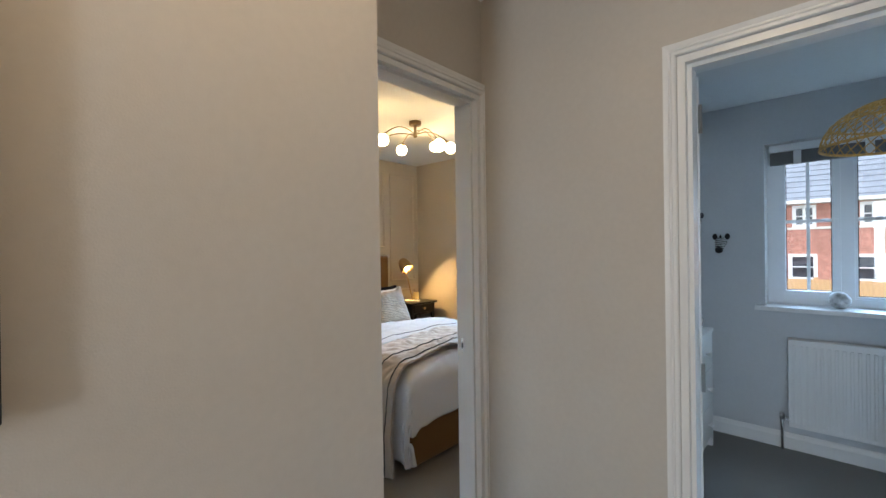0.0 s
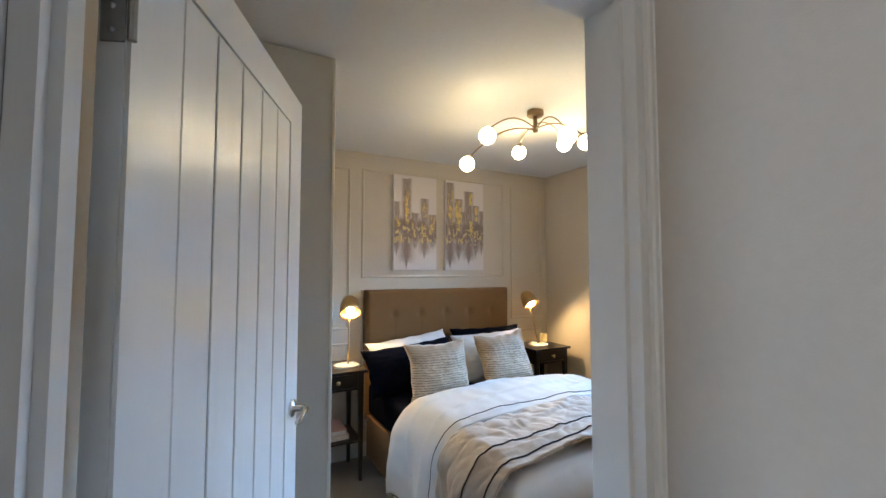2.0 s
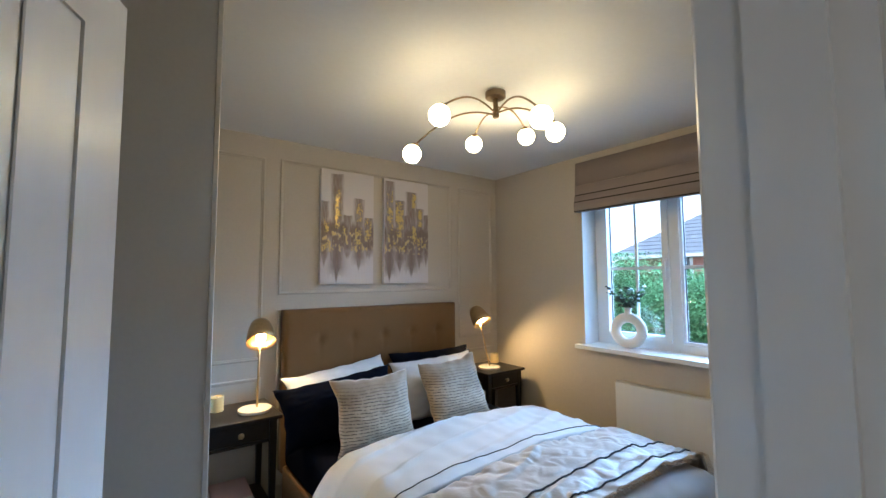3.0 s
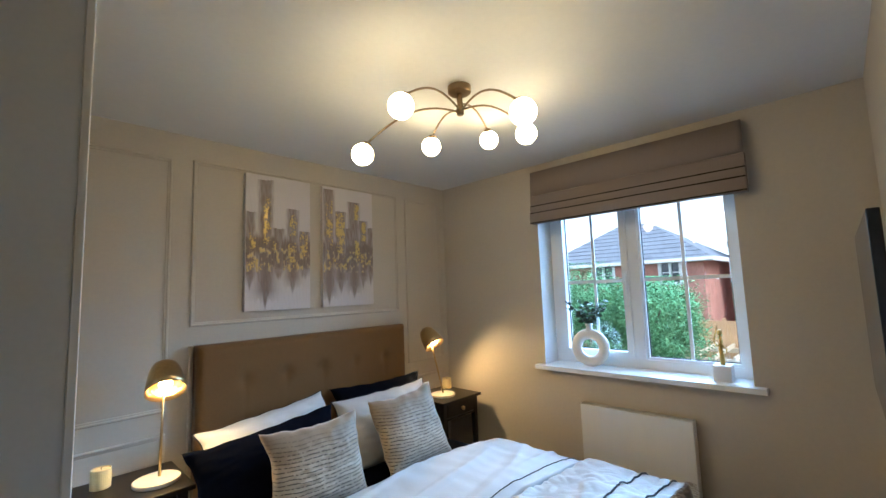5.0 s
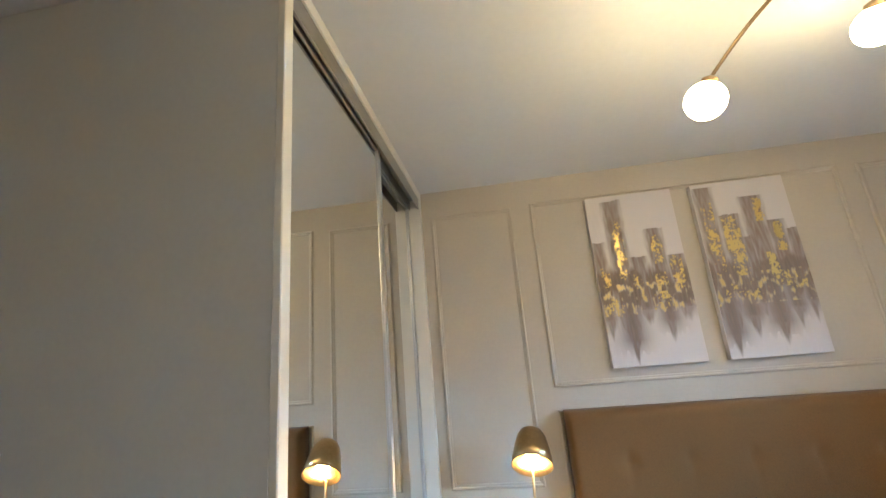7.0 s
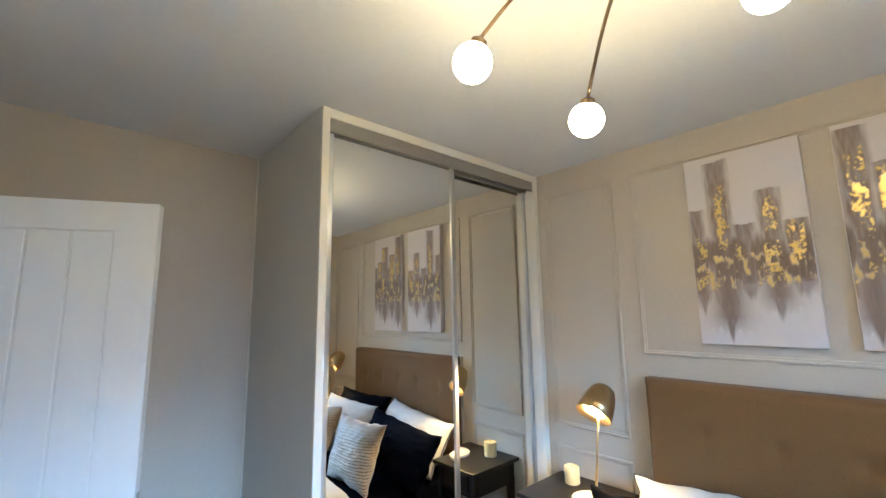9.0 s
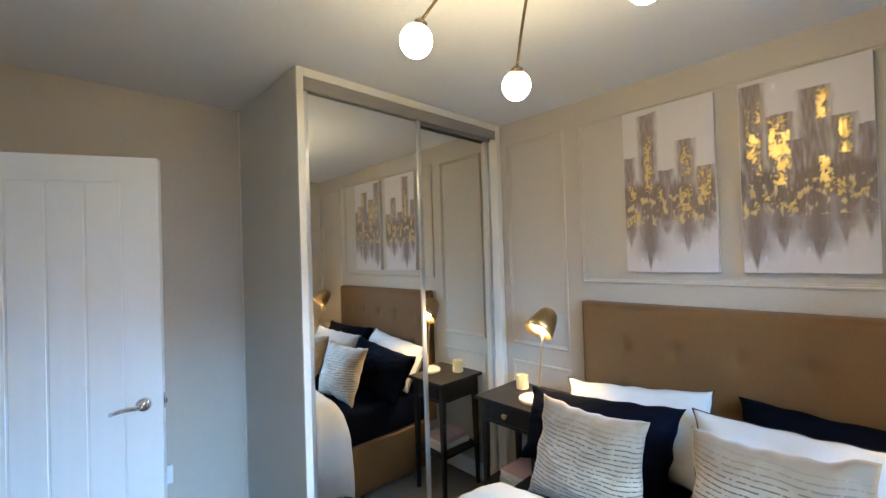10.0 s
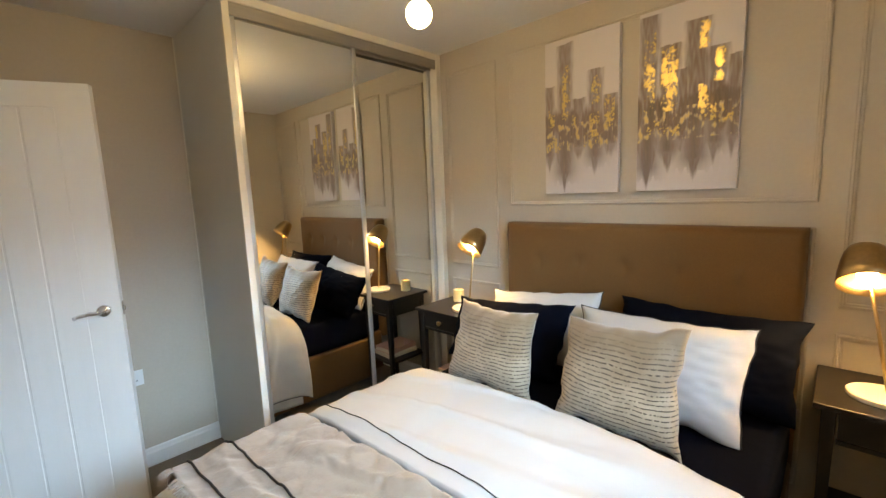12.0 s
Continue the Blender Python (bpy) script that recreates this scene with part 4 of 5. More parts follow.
def pillow(name, tl, tr, bl, br, thick, mat, label, group, ears=0.9, piping=None, pleats=False, seed=0, cat="pillow"):
    """A stuffed pillow between four corners (seen from the bed's foot)."""
    tl, tr, bl, br = (Vector(p) for p in (tl, tr, bl, br))
    c = (tl + tr + bl + br) / 4
    th = thing(name, Matrix.Translation(c), label, cat, group)
    n = 44
    dim = 0.5 if pleats else 0.0
    nor = ((tr - tl + br - bl).cross(tl - bl + tr - br)).normalized()
    if nor.y > 0:
        nor = -nor
    bm = bmesh.new()
    sheets, rimpts = [], []
    for s in (1, -1):
        g = []
        for j in range(n + 1):
            v = -1 + 2 * j / n
            row = []
            for i in range(n + 1):
                u = -1 + 2 * i / n
                pu = u * (1 - 0.075 * ears * (1 - v * v) ** 0.8)
                pv = v * (1 - 0.095 * ears * (1 - u * u) ** 0.8)
                a, b_ = (pu + 1) / 2, (pv + 1) / 2
                p = (bl * (1 - a) + br * a) * (1 - b_) + (tl * (1 - a) + tr * a) * b_
                rimn = max(abs(u), abs(v)) ** 6
                p = p + (tr - tl).normalized() * wobble((u * 2 + seed, v * 2, 1), 1.5, 0.014 * rimn) + (tl - bl).normalized() * wobble((u * 2 + seed, v * 2, 8), 1.5, 0.016 * rimn) + nor * wobble((u * 2 + seed, v * 2, 5), 1.7, 0.02 * rimn)
                t = (max(0, 1 - abs(u) ** 2.6) ** 0.55) * (max(0, 1 - abs(v) ** 2.6) ** 0.55)
                w = wobble((u * 1.3 + seed, v * 1.3, s), 1.6, 0.16) + wobble((u * 3 + seed, v * 3, s), 2.2, 0.07)
                cr = (1 - abs(noise.noise(Vector((u * 2.2 + seed, v * 2.2, 4)))))
                w -= 0.05 * max(0, cr - 0.88) * 7
                d = thick / 2 * t * (1 + w)
                if pleats and s > 0:
                    lim = 0.55 + 0.45 * noise.noise(Vector((u * 1.4 + seed, v * 1.2, 7)))
                    k = min(1, max(0, (0.75 - v) * 1.4))
                    ph = v * 30 + 1.2 * noise.noise(Vector((u * 2, v * 3, seed)))
                    d += 0.0042 * k * t ** 0.5 * (abs(math.sin(ph * math.pi / 2)) - 0.5)
                    d -= dim * w * thick / 2 * t
                row.append(bm.verts.new(p - c + nor * s * d))
            g.append(row)
        sheets.append(g)
        for p, q in zip(g, g[1:]):
            for i in range(n):
                f = (p[i], p[i + 1], q[i + 1], q[i])
                bm.faces.new(f if s > 0 else f[::-1])
    g = sheets[0]
    rimpts = [g[0][i].co.copy() for i in range(n + 1)] + [g[j][n].co.copy() for j in range(1, n + 1)] + [g[n][i].co.copy() for i in range(n - 1, -1, -1)] + [g[j][0].co.copy() for j in range(n - 1, -1, -1)]
    bmesh.ops.remove_doubles(bm, verts=list(bm.verts), dist=0.0008)
    part("cover", bm, mat, th, smooth=True)
    if piping:
        cord("piping", rimpts, 0.0032, piping, th, "black piping")
    return th


M_CUSH = material("champagne pleated velvet", (0.42, 0.335, 0.24), 0.55, grain=0.14, scale=16, bump=0.35, bump_scale=45, stain=0.12, sheen=0.45)
nodes_of(M_CUSH)[1].inputs["Specular IOR Level"].default_value = 0.35


def dashes(mat):
    """Dark broken lines across the velvet, none near the top, where it is browner."""
    t, b = nodes_of(mat)
    L = t.links.new
    tc = t.nodes.new("ShaderNodeTexCoord")
    sx = t.nodes.new("ShaderNodeSeparateXYZ")
    L(tc.outputs["Object"], sx.inputs["Vector"])
    nz = t.nodes.new("ShaderNodeTexNoise")
    nz.inputs["Scale"].default_value = 9
    L(tc.outputs["Object"], nz.inputs["Vector"])
    ad = t.nodes.new("ShaderNodeMath")
    ad.operation = "MULTIPLY_ADD"
    ad.inputs[1].default_value = 0.020
    L(nz.outputs["Fac"], ad.inputs[0])
    L(sx.outputs["Z"], ad.inputs[2])
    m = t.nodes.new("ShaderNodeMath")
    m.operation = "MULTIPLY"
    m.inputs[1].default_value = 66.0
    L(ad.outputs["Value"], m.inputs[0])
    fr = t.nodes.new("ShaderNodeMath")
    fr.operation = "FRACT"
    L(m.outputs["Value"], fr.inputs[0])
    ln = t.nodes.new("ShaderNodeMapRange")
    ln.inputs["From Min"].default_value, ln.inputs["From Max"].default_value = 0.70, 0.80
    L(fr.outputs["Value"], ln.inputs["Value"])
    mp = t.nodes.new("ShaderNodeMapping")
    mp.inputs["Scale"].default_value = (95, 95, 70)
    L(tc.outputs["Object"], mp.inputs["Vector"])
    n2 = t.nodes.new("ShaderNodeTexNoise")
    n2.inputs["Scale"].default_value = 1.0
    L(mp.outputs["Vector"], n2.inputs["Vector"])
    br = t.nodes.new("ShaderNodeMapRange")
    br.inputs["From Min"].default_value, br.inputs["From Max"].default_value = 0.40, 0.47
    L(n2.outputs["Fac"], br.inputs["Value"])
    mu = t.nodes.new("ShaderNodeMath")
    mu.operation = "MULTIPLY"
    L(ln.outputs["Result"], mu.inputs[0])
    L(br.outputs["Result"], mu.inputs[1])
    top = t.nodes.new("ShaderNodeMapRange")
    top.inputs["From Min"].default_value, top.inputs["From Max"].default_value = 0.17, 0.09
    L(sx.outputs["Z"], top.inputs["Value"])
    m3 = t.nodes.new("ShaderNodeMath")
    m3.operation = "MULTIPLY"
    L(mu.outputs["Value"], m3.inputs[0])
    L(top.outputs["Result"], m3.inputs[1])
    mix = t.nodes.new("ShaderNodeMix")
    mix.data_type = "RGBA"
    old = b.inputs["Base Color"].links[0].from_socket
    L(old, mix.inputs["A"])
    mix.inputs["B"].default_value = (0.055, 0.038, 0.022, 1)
    up = t.nodes.new("ShaderNodeMath")
    up.operation = "MULTIPLY_ADD"
    up.inputs[1].default_value = 0.30
    L(nz.outputs["Fac"], up.inputs[0])
    L(sx.outputs["Z"], up.inputs[2])
    rp = t.nodes.new("ShaderNodeMapRange")
    rp.inputs["From Min"].default_value, rp.inputs["From Max"].default_value = 0.13, 0.28
    L(up.outputs["Value"], rp.inputs["Value"])
    two = t.nodes.new("ShaderNodeMix")
    two.data_type = "RGBA"
    L(old, two.inputs["A"])
    two.inputs["B"].default_value = (0.24, 0.175, 0.11, 1)
    L(rp.outputs["Result"], two.inputs["Factor"])
    old = two.outputs["Result"]
    L(old, mix.inputs["A"])
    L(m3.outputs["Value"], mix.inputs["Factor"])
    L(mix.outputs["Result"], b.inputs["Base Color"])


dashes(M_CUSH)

pillow("pillow", (-0.84, -0.15, 0.885), (-0.16, -0.17, 0.965), (-0.80, -0.36, 0.60), (-0.12, -0.36, 0.60), 0.21, M_COTTON, "white piped pillow leaning on the headboard", "bed pillows", piping=M_PIPE, seed=1)
pillow("pillow", (-0.09, -0.14, 0.955), (0.60, -0.17, 0.955), (-0.08, -0.30, 0.60), (0.58, -0.32, 0.60), 0.21, M_NAVY, "black pillow leaning on the headboard", "bed pillows", seed=2)
pillow("pillow", (-0.93, -0.36, 0.875), (-0.22, -0.36, 0.935), (-0.90, -0.52, 0.585), (-0.24, -0.52, 0.585), 0.21, M_NAVY, "black pillow in front of a white one", "bed pillows", seed=3)
pillow("pillow", (-0.20, -0.33, 0.93), (0.465, -0.35, 0.950), (-0.19, -0.52, 0.585), (0.46, -0.53, 0.565), 0.21, M_COTTON, "white piped pillow in front of a black one", "bed pillows", piping=M_PIPE, seed=4)
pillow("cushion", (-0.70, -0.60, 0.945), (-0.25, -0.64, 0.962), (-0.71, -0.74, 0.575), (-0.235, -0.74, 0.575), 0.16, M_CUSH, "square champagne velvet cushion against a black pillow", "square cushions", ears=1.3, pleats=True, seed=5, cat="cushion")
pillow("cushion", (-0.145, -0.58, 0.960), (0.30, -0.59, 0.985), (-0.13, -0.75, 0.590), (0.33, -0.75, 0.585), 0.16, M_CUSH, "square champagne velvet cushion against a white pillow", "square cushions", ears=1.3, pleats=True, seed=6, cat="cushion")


# ---- bedside tables ----
def bedside(x0, label):
    n = thing("bedside_table", pose(x0, -0.02, 0), label, "bedside table", "bedside tables")
    W, D, H = 0.41, 0.385, 0.755
    part("tabletop", boxed(0, W, -D, 0, H - 0.020, H, 0.004), M_BLACK, n)
    i = 0.022
    part("apron", boxed(i, i + 0.018, -D + i + 0.04, -i - 0.04, H - 0.135, H - 0.021, 0.001, 1), M_BLACK, n)
    part("apron", boxed(W - i - 0.018, W - i, -D + i + 0.04, -i - 0.04, H - 0.135, H - 0.021, 0.001, 1), M_BLACK, n)
    part("apron", boxed(i + 0.04, W - i - 0.04, -i - 0.018, -i, H - 0.135, H - 0.021, 0.001, 1), M_BLACK, n)
    part("rail", boxed(i + 0.04, W - i - 0.04, -D + i, -D + i + 0.018, H - 0.135, H - 0.120, 0.001, 1), M_BLACK, n)
    dr = part("drawer", boxed(i + 0.042, W - i - 0.042, -D + i - 0.002, -D + i + 0.016, H - 0.117, H - 0.025, 0.0025, 1), M_BLACK, n)
    k = bmesh.new()
    lathe(k, [(0.006, 0), (0.006, 0.010), (0.014, 0.016), (0.015, 0.022), (0.010, 0.026)], 18, Matrix.Translation((W / 2, -D + i - 0.0025, H - 0.07)) @ pose(0, 0, 0, 90, 0, 0))
    part("knob", k, M_BRASS, dr, "small brass knob", smooth=True)
    for sx in (0, 1):
        for sy in (0, 1):
            bm = bmesh.new()
            cx, cy = (i, W - i - 0.038)[sx], (-D + i, -i - 0.038)[sy]
            vs = box(bm, cx, cx + 0.038, cy, cy + 0.038, 0, H - 0.021)
            for v in vs:
                if v.co.z < 0.1:
                    v.co.x += (0.012 if v.co.x < cx + 0.01 else -0.004) if sx else (0.004 if v.co.x < cx + 0.01 else -0.012)
                    v.co.y += (0.012 if v.co.y < cy + 0.01 else -0.004) if sy else (0.004 if v.co.y < cy + 0.01 else -0.012)
            bevel(bm, 0.002, 1)
            part("leg", bm, M_BLACK, n)
    part("shelf", boxed(i + 0.006, W - i - 0.006, -D + i + 0.006, -i - 0.006, 0.262, 0.278, 0.002, 1), M_BLACK, n)
    return n


bedside(-1.298, "black brown bedside table with lower shelf, beside the wardrobe")
bedside(0.618, "black brown bedside table with a drawer, near the window wall")


def lamp(m, tilt, label, lean=(0, 0)):
    m = m @ Matrix.Translation((lean[0], lean[1], 0))
    back = Matrix.Translation((-lean[0], -lean[1], 0))
    l = thing("table_lamp", m, label, "table lamp", "bedside lamps")
    k = bmesh.new()
    lathe(k, [(0.086, 0), (0.088, 0.003), (0.088, 0.014), (0.084, 0.017)], 40)
    part("base", k, M_MARBLE, l, "white marble disc base")
    top = Vector((0, 0.012, 0.445))
    k = bmesh.new()
    tube(k, [(0.012, 0.012, 0.0175), (0.006 - lean[0] / 2, 0.012 - lean[1] / 2, 0.23), (-lean[0], 0.010 - lean[1], 0.420)], 0.0055, 12)
    part("stem", k, M_BRASS, l, smooth=True)
    T = back @ Matrix.Translation((0, -0.012, 0.402)) @ tilt
    k = bmesh.new()
    prof = [(0.080, -0.042), (0.075, 0.000), (0.068, 0.040), (0.059, 0.074), (0.047, 0.097), (0.028, 0.110), (0.004, 0.113)]
    lathe(k, prof, 40, T, cap=False)
    sh = part("shade", k, M_BRASS, l, "brushed brass dome shade", smooth=True)
    md = sh.modifiers.new("thick", "SOLIDIFY")
    md.thickness, md.offset = 0.0014, -1
    k = bmesh.new()
    lathe(k, [(0.015, 0.023), (0.015, 0.092)], 16, T)
    part("bulb_holder", k, M_UPVC, sh)
    k = bmesh.new()
    ball(k, (T @ Vector((0, 0, -0.004))), 0.026, 16)
    part("bulb", k, M_BULB, sh, "lit warm bulb", smooth=True)
    return l


TT = 0.7555
lamp(pose(-0.965, -0.200, TT), pose(0, 0, 0, -43, 0, -8), "lit brass dome table lamp on a marble disc, by the wardrobe", (-0.03, -0.05))
lamp(pose(0.722, -0.195, TT), pose(0, 0, 0, -40, 0, 6), "lit brass dome table lamp on a marble disc, near the window", (0.06, -0.05))


def candle(m, label):
    c = thing("candle", m, label, "candle", "jar candles")
    k = bmesh.new()
    lathe(k, [(0.033, 0.0), (0.036, 0.003), (0.036, 0.078), (0.034, 0.080), (0.032, 0.074), (0.002, 0.073)], 32)
    part("wax", k, M_WAX, c, smooth=False)
    k = bmesh.new()
    tube(k, [(0, 0, 0.073), (0.001, 0, 0.083)], 0.0012, 6)
    part("wick", k, M_PIPE, c)
    return c


candle(pose(-1.168, -0.125, TT), "pale yellow jar candle beside the lamp by the wardrobe")
candle(pose(0.972, -0.105, TT), "pale yellow jar candle beside the lamp by the window wall")

for _i, (_w, _d, _h, _c, _l) in enumerate(((0.20, 0.26, 0.030, M_BOOKW, "cream book lying on the table's lower shelf"), (0.185, 0.25, 0.034, M_BOOKP, "dusty pink book lying on another"))):
    bk = thing("book", pose(-1.10, -0.20, 0.2785 + 0.0305 * _i, 0, 0, 3 - 5 * _i), _l, "book", "stacked books")
    part("pages", boxed(-_w / 2 + 0.004, _w / 2 - 0.004, -_d / 2 + 0.002, _d / 2 - 0.004, 0.003, _h - 0.004, 0, 1), M_BOOKW, bk)
    part("cover", boxed(-_w / 2, _w / 2, -_d / 2, _d / 2, 0, 0.0025, 0, 1), _c, bk)
    part("cover", boxed(-_w / 2, _w / 2, -_d / 2, _d / 2, _h - 0.003, _h - 0.0005, 0, 1), _c, bk)
    part("spine", boxed(-_w / 2, -_w / 2 + 0.003, -_d / 2, _d / 2, 0.0026, _h - 0.0031, 0, 1), _c, bk)


# ---- ceiling light ----
def ceiling_light():
    c = thing("ceiling_light", pose(CLX, CLY, CH), "antique brass ceiling light with six lit opal globes", "ceiling light")
    k = bmesh.new()
    lathe(k, [(0.043, -0.001), (0.050, -0.004), (0.050, -0.030), (0.045, -0.034), (0.018, -0.036)], 32)
    part("ceiling_plate", k, M_BRONZE, c, smooth=False)
    k = bmesh.new()
    lathe(k, [(0.012, -0.036), (0.012, -0.088), (0.016, -0.090), (0.016, -0.128), (0.010, -0.132)], 20)
    part("stem", k, M_BRONZE, c)
    for (gx, gy, gz, zr) in GLOBES:
        g = Vector((gx - CLX, gy - CLY, gz - CH))
        r = math.hypot(g.x, g.y)
        ca, sa = g.x / r, g.y / r
        re, ze = r - 0.022, g.z + 0.050
        pts = []
        for i in range(17):
            t = i / 16
            pts.append(((0.012 + (re - 0.012) * t) * ca, (0.012 + (re - 0.012) * t) * sa, zr + (ze - zr) * t ** 1.6 + 0.07 * r * math.sin(math.pi * t) + 0.014 * math.sin(math.pi * t)))
        k = bmesh.new()
        tube(k, pts, 0.0045, 10)
        arm = part("arm", k, M_BRONZE, c, smooth=True)
        end = Vector(pts[-1])
        q = (g - end).normalized()
        M = Matrix.Translation(end) @ Vector((0, 0, 1)).rotation_difference(q).to_matrix().to_4x4()
        k = bmesh.new()
        lathe(k, [(0.008, -0.004), (0.018, 0.002), (0.019, 0.014)], 20, M)
        part("cup", k, M_BRONZE, arm, smooth=False)
        k = bmesh.new()
        ball(k, g, 0.046, 28)
        part("globe", k, M_GLOBE, arm, "lit opal glass globe", smooth=True)
    return c


ceiling_light()


# ---- window sill things ----
def vase():
    v = thing("vase", pose(VX, VY, WZ0 + 0.0035, 0, 0, 8), "white ceramic ring vase with eucalyptus on the window sill", "vase")
    bm = bmesh.new()
    R, r, w = 0.088, 0.034, 0.030
    n1, n2 = 44, 18
    g = []
    for i in range(n1):
        a = 2 * math.pi * i / n1
        g.append([bm.verts.new((w * math.sin(b), (R + r * math.cos(b)) * math.cos(a), 0.121 + (R + r * math.cos(b)) * math.sin(a))) for b in (2 * math.pi * k / n2 for k in range(n2))])
    for i in range(n1):
        for k in range(n2):
            bm.faces.new((g[i][k], g[i][(k + 1) % n2], g[(i + 1) % n1][(k + 1) % n2], g[(i + 1) % n1][k]))
    for vv in bm.verts:
        vv.co.z = max(vv.co.z, 0.0)
    part("body", bm, M_CERAMIC, v, smooth=True)
    k = bmesh.new()
    lathe(k, [(0.026, 0.225), (0.021, 0.245), (0.020, 0.262), (0.026, 0.276), (0.023, 0.277), (0.017, 0.262)], 24, cap=False)
    part("neck", k, M_CERAMIC, v, smooth=True)
    rnd = random.Random(11)
    bunch = part("foliage", bmesh.new(), M_STEM, v)
    bpy.data.objects.remove(bunch)
    leaf = bmesh.new()
    ol = [(0, 0), (0.008, 0.004), (0.014, 0.016), (0.011, 0.028), (0, 0.036), (-0.011, 0.028), (-0.014, 0.016), (-0.008, 0.004)]
    a = [leaf.verts.new((x, y, 0.0010 - 0.10 * abs(x))) for x, y in ol]
    b = [leaf.verts.new((x, y, -0.10 * abs(x))) for x, y in ol]
    leaf.faces.new(a)
    leaf.faces.new(b[::-1])
    for i in range(8):
        leaf.faces.new((a[i], b[i], b[(i + 1) % 8], a[(i + 1) % 8]))
    me = bpy.data.meshes.new("leaf")
    leaf.to_mesh(me)
    leaf.free()
    me.materials.append(M_LEAF)
    for s in range(11):
        az = rnd.uniform(0, 6.28)
        sp = rnd.uniform(0.03, 0.12)
        hh = rnd.uniform(0.05, 0.15)
        base = Vector((0, 0, 0.25))
        tip = Vector((sp * math.cos(az) * 0.7, sp * math.sin(az) * 1.25, 0.28 + hh))
        mid = (base + tip) / 2 + Vector((0, 0, 0.03))
        P = [base.lerp(mid, t).lerp(mid.lerp(tip, t), t) for t in (k / 7 for k in range(8))]
        k = bmesh.new()
        tube(k, P, 0.0015, 5)
        st = part("sprig", k, M_STEM, v, "brown stem")
        for i in range(2, 8):
            for sd in (-1, 1):
                o = new("leaf", me)
                o.parent = st
                sc = rnd.uniform(0.6, 1.05)
                o.matrix_basis = Matrix.Translation(P[i]) @ pose(0, 0, 0, rnd.uniform(-50, 40), rnd.uniform(-50, 50), math.degrees(az) - 90 + sd * rnd.uniform(40, 90)) @ Matrix.Scale(sc, 4)
    return v


vase()

pt = thing("ornament", pose(OX, OY, WZ0 + 0.0035), "gold figurine on a white block, on the window sill", "ornament")
part("block", boxed(-0.042, 0.042, -0.042, 0.042, 0, 0.082, 0.004), M_CERAMIC, pt, "white block")
_k = bmesh.new()
tube(_k, [(0, 0, 0.082), (0.002, 0, 0.13), (-0.004, 0.003, 0.16), (0.006, 0, 0.20), (0, 0.002, 0.235)], 0.013, 12, 0.006)
ball(_k, (0.0, 0.003, 0.25), 0.013, 12, (1, 1, 1.2))
tube(_k, [(0, 0, 0.19), (0, 0.025, 0.18), (0, 0.032, 0.21), (0, 0.012, 0.285)], 0.005, 8, 0.003)
tube(_k, [(0, 0, 0.185), (0, -0.024, 0.165), (0, -0.02, 0.145)], 0.005, 8, 0.003)
part("figurine", _k, M_GOLD, pt, "gold figurine", smooth=True)

orn = thing("ornament", pose(XE + 0.07, -3.83, VZ0 + 0.0035), "small white and grey round ornament on the study sill", "ornament")
_k = bmesh.new()
ball(_k, (0, 0, 0.055), 0.055, 20, (0.7, 1.0, 1.0))
for _v in _k.verts:
    _v.co.z = max(_v.co.z, 0.0)
    _v.co += _v.co.normalized() * wobble(tuple(_v.co), 40, 0.006)
part("body", _k, material("white and grey mottled resin", (0.45, 0.44, 0.43), 0.7, grain=0.5, scale=30), orn, smooth=True)


# ---- bedroom fittings ----
def socket(m, label):
    s = thing("wall_socket", m, label, "wall socket")
    part("faceplate", boxed(0, 0.009, -0.043, 0.043, -0.043, 0.043, 0.003), M_UPVC, s)
    part("switch", boxed(0.0092, 0.013, -0.012, 0.012, 0.016, 0.034, 0.001, 1), M_UPVC, s)
    for y, z, a, b in ((0, 0.006, 0.0022, 0.005), (-0.011, -0.014, 0.004, 0.0022), (0.011, -0.014, 0.004, 0.0022)):
        part("pin_hole", boxed(0.0093, 0.0097, y - a, y + a, z - b, z + b, 0, 1), M_PIPE, s, "dark pin hole")
    return s


socket(pose(XW + 0.0005, -1.775, 0.53), "white single wall socket on the greige wall")

tv = thing("television", pose(0.435, YS, 1.385), "slim black television fixed to the wall opposite the bed", "television")
part("screen", boxed(-0.50, 0.50, 0.075, 0.100, -0.30, 0.30, 0.004), M_TV, tv)
part("bracket", boxed(-0.12, 0.12, 0.0005, 0.0745, -0.1, 0.1, 0.002, 1), M_PIPE, tv)

# ---- landing ----
pf = thing("picture_frame", pose(-2.734, YB, 1.60), "black wooden picture frame on the landing wall", "picture frame")
for _q in ((-0.26, -0.235, -0.385, 0.385), (0.235, 0.26, -0.385, 0.385), (-0.2345, 0.2345, -0.385, -0.36), (-0.2345, 0.2345, 0.36, 0.385)):
    part("frame", boxed(_q[0], _q[1], -0.028, -0.0005, _q[2], _q[3], 0.002, 1), M_DARK, pf)
part("mount", boxed(-0.2345, 0.2345, -0.010, -0.0006, -0.3595, 0.3595, 0, 1), material("off white mount card", (0.55, 0.53, 0.5), 0.8), pf)

# lamp out of view, placed by the warm glow high on the wall
ll = thing("ceiling_lamp", pose(-2.33, -3.60, CH), "unseen flush ceiling lamp placed for the landing's warm glow", "ceiling lamp")
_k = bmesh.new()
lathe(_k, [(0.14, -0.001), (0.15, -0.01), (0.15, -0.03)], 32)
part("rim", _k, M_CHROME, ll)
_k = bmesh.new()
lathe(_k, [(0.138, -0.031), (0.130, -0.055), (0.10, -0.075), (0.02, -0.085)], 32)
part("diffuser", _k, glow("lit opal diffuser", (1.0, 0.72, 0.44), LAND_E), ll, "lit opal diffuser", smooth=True)


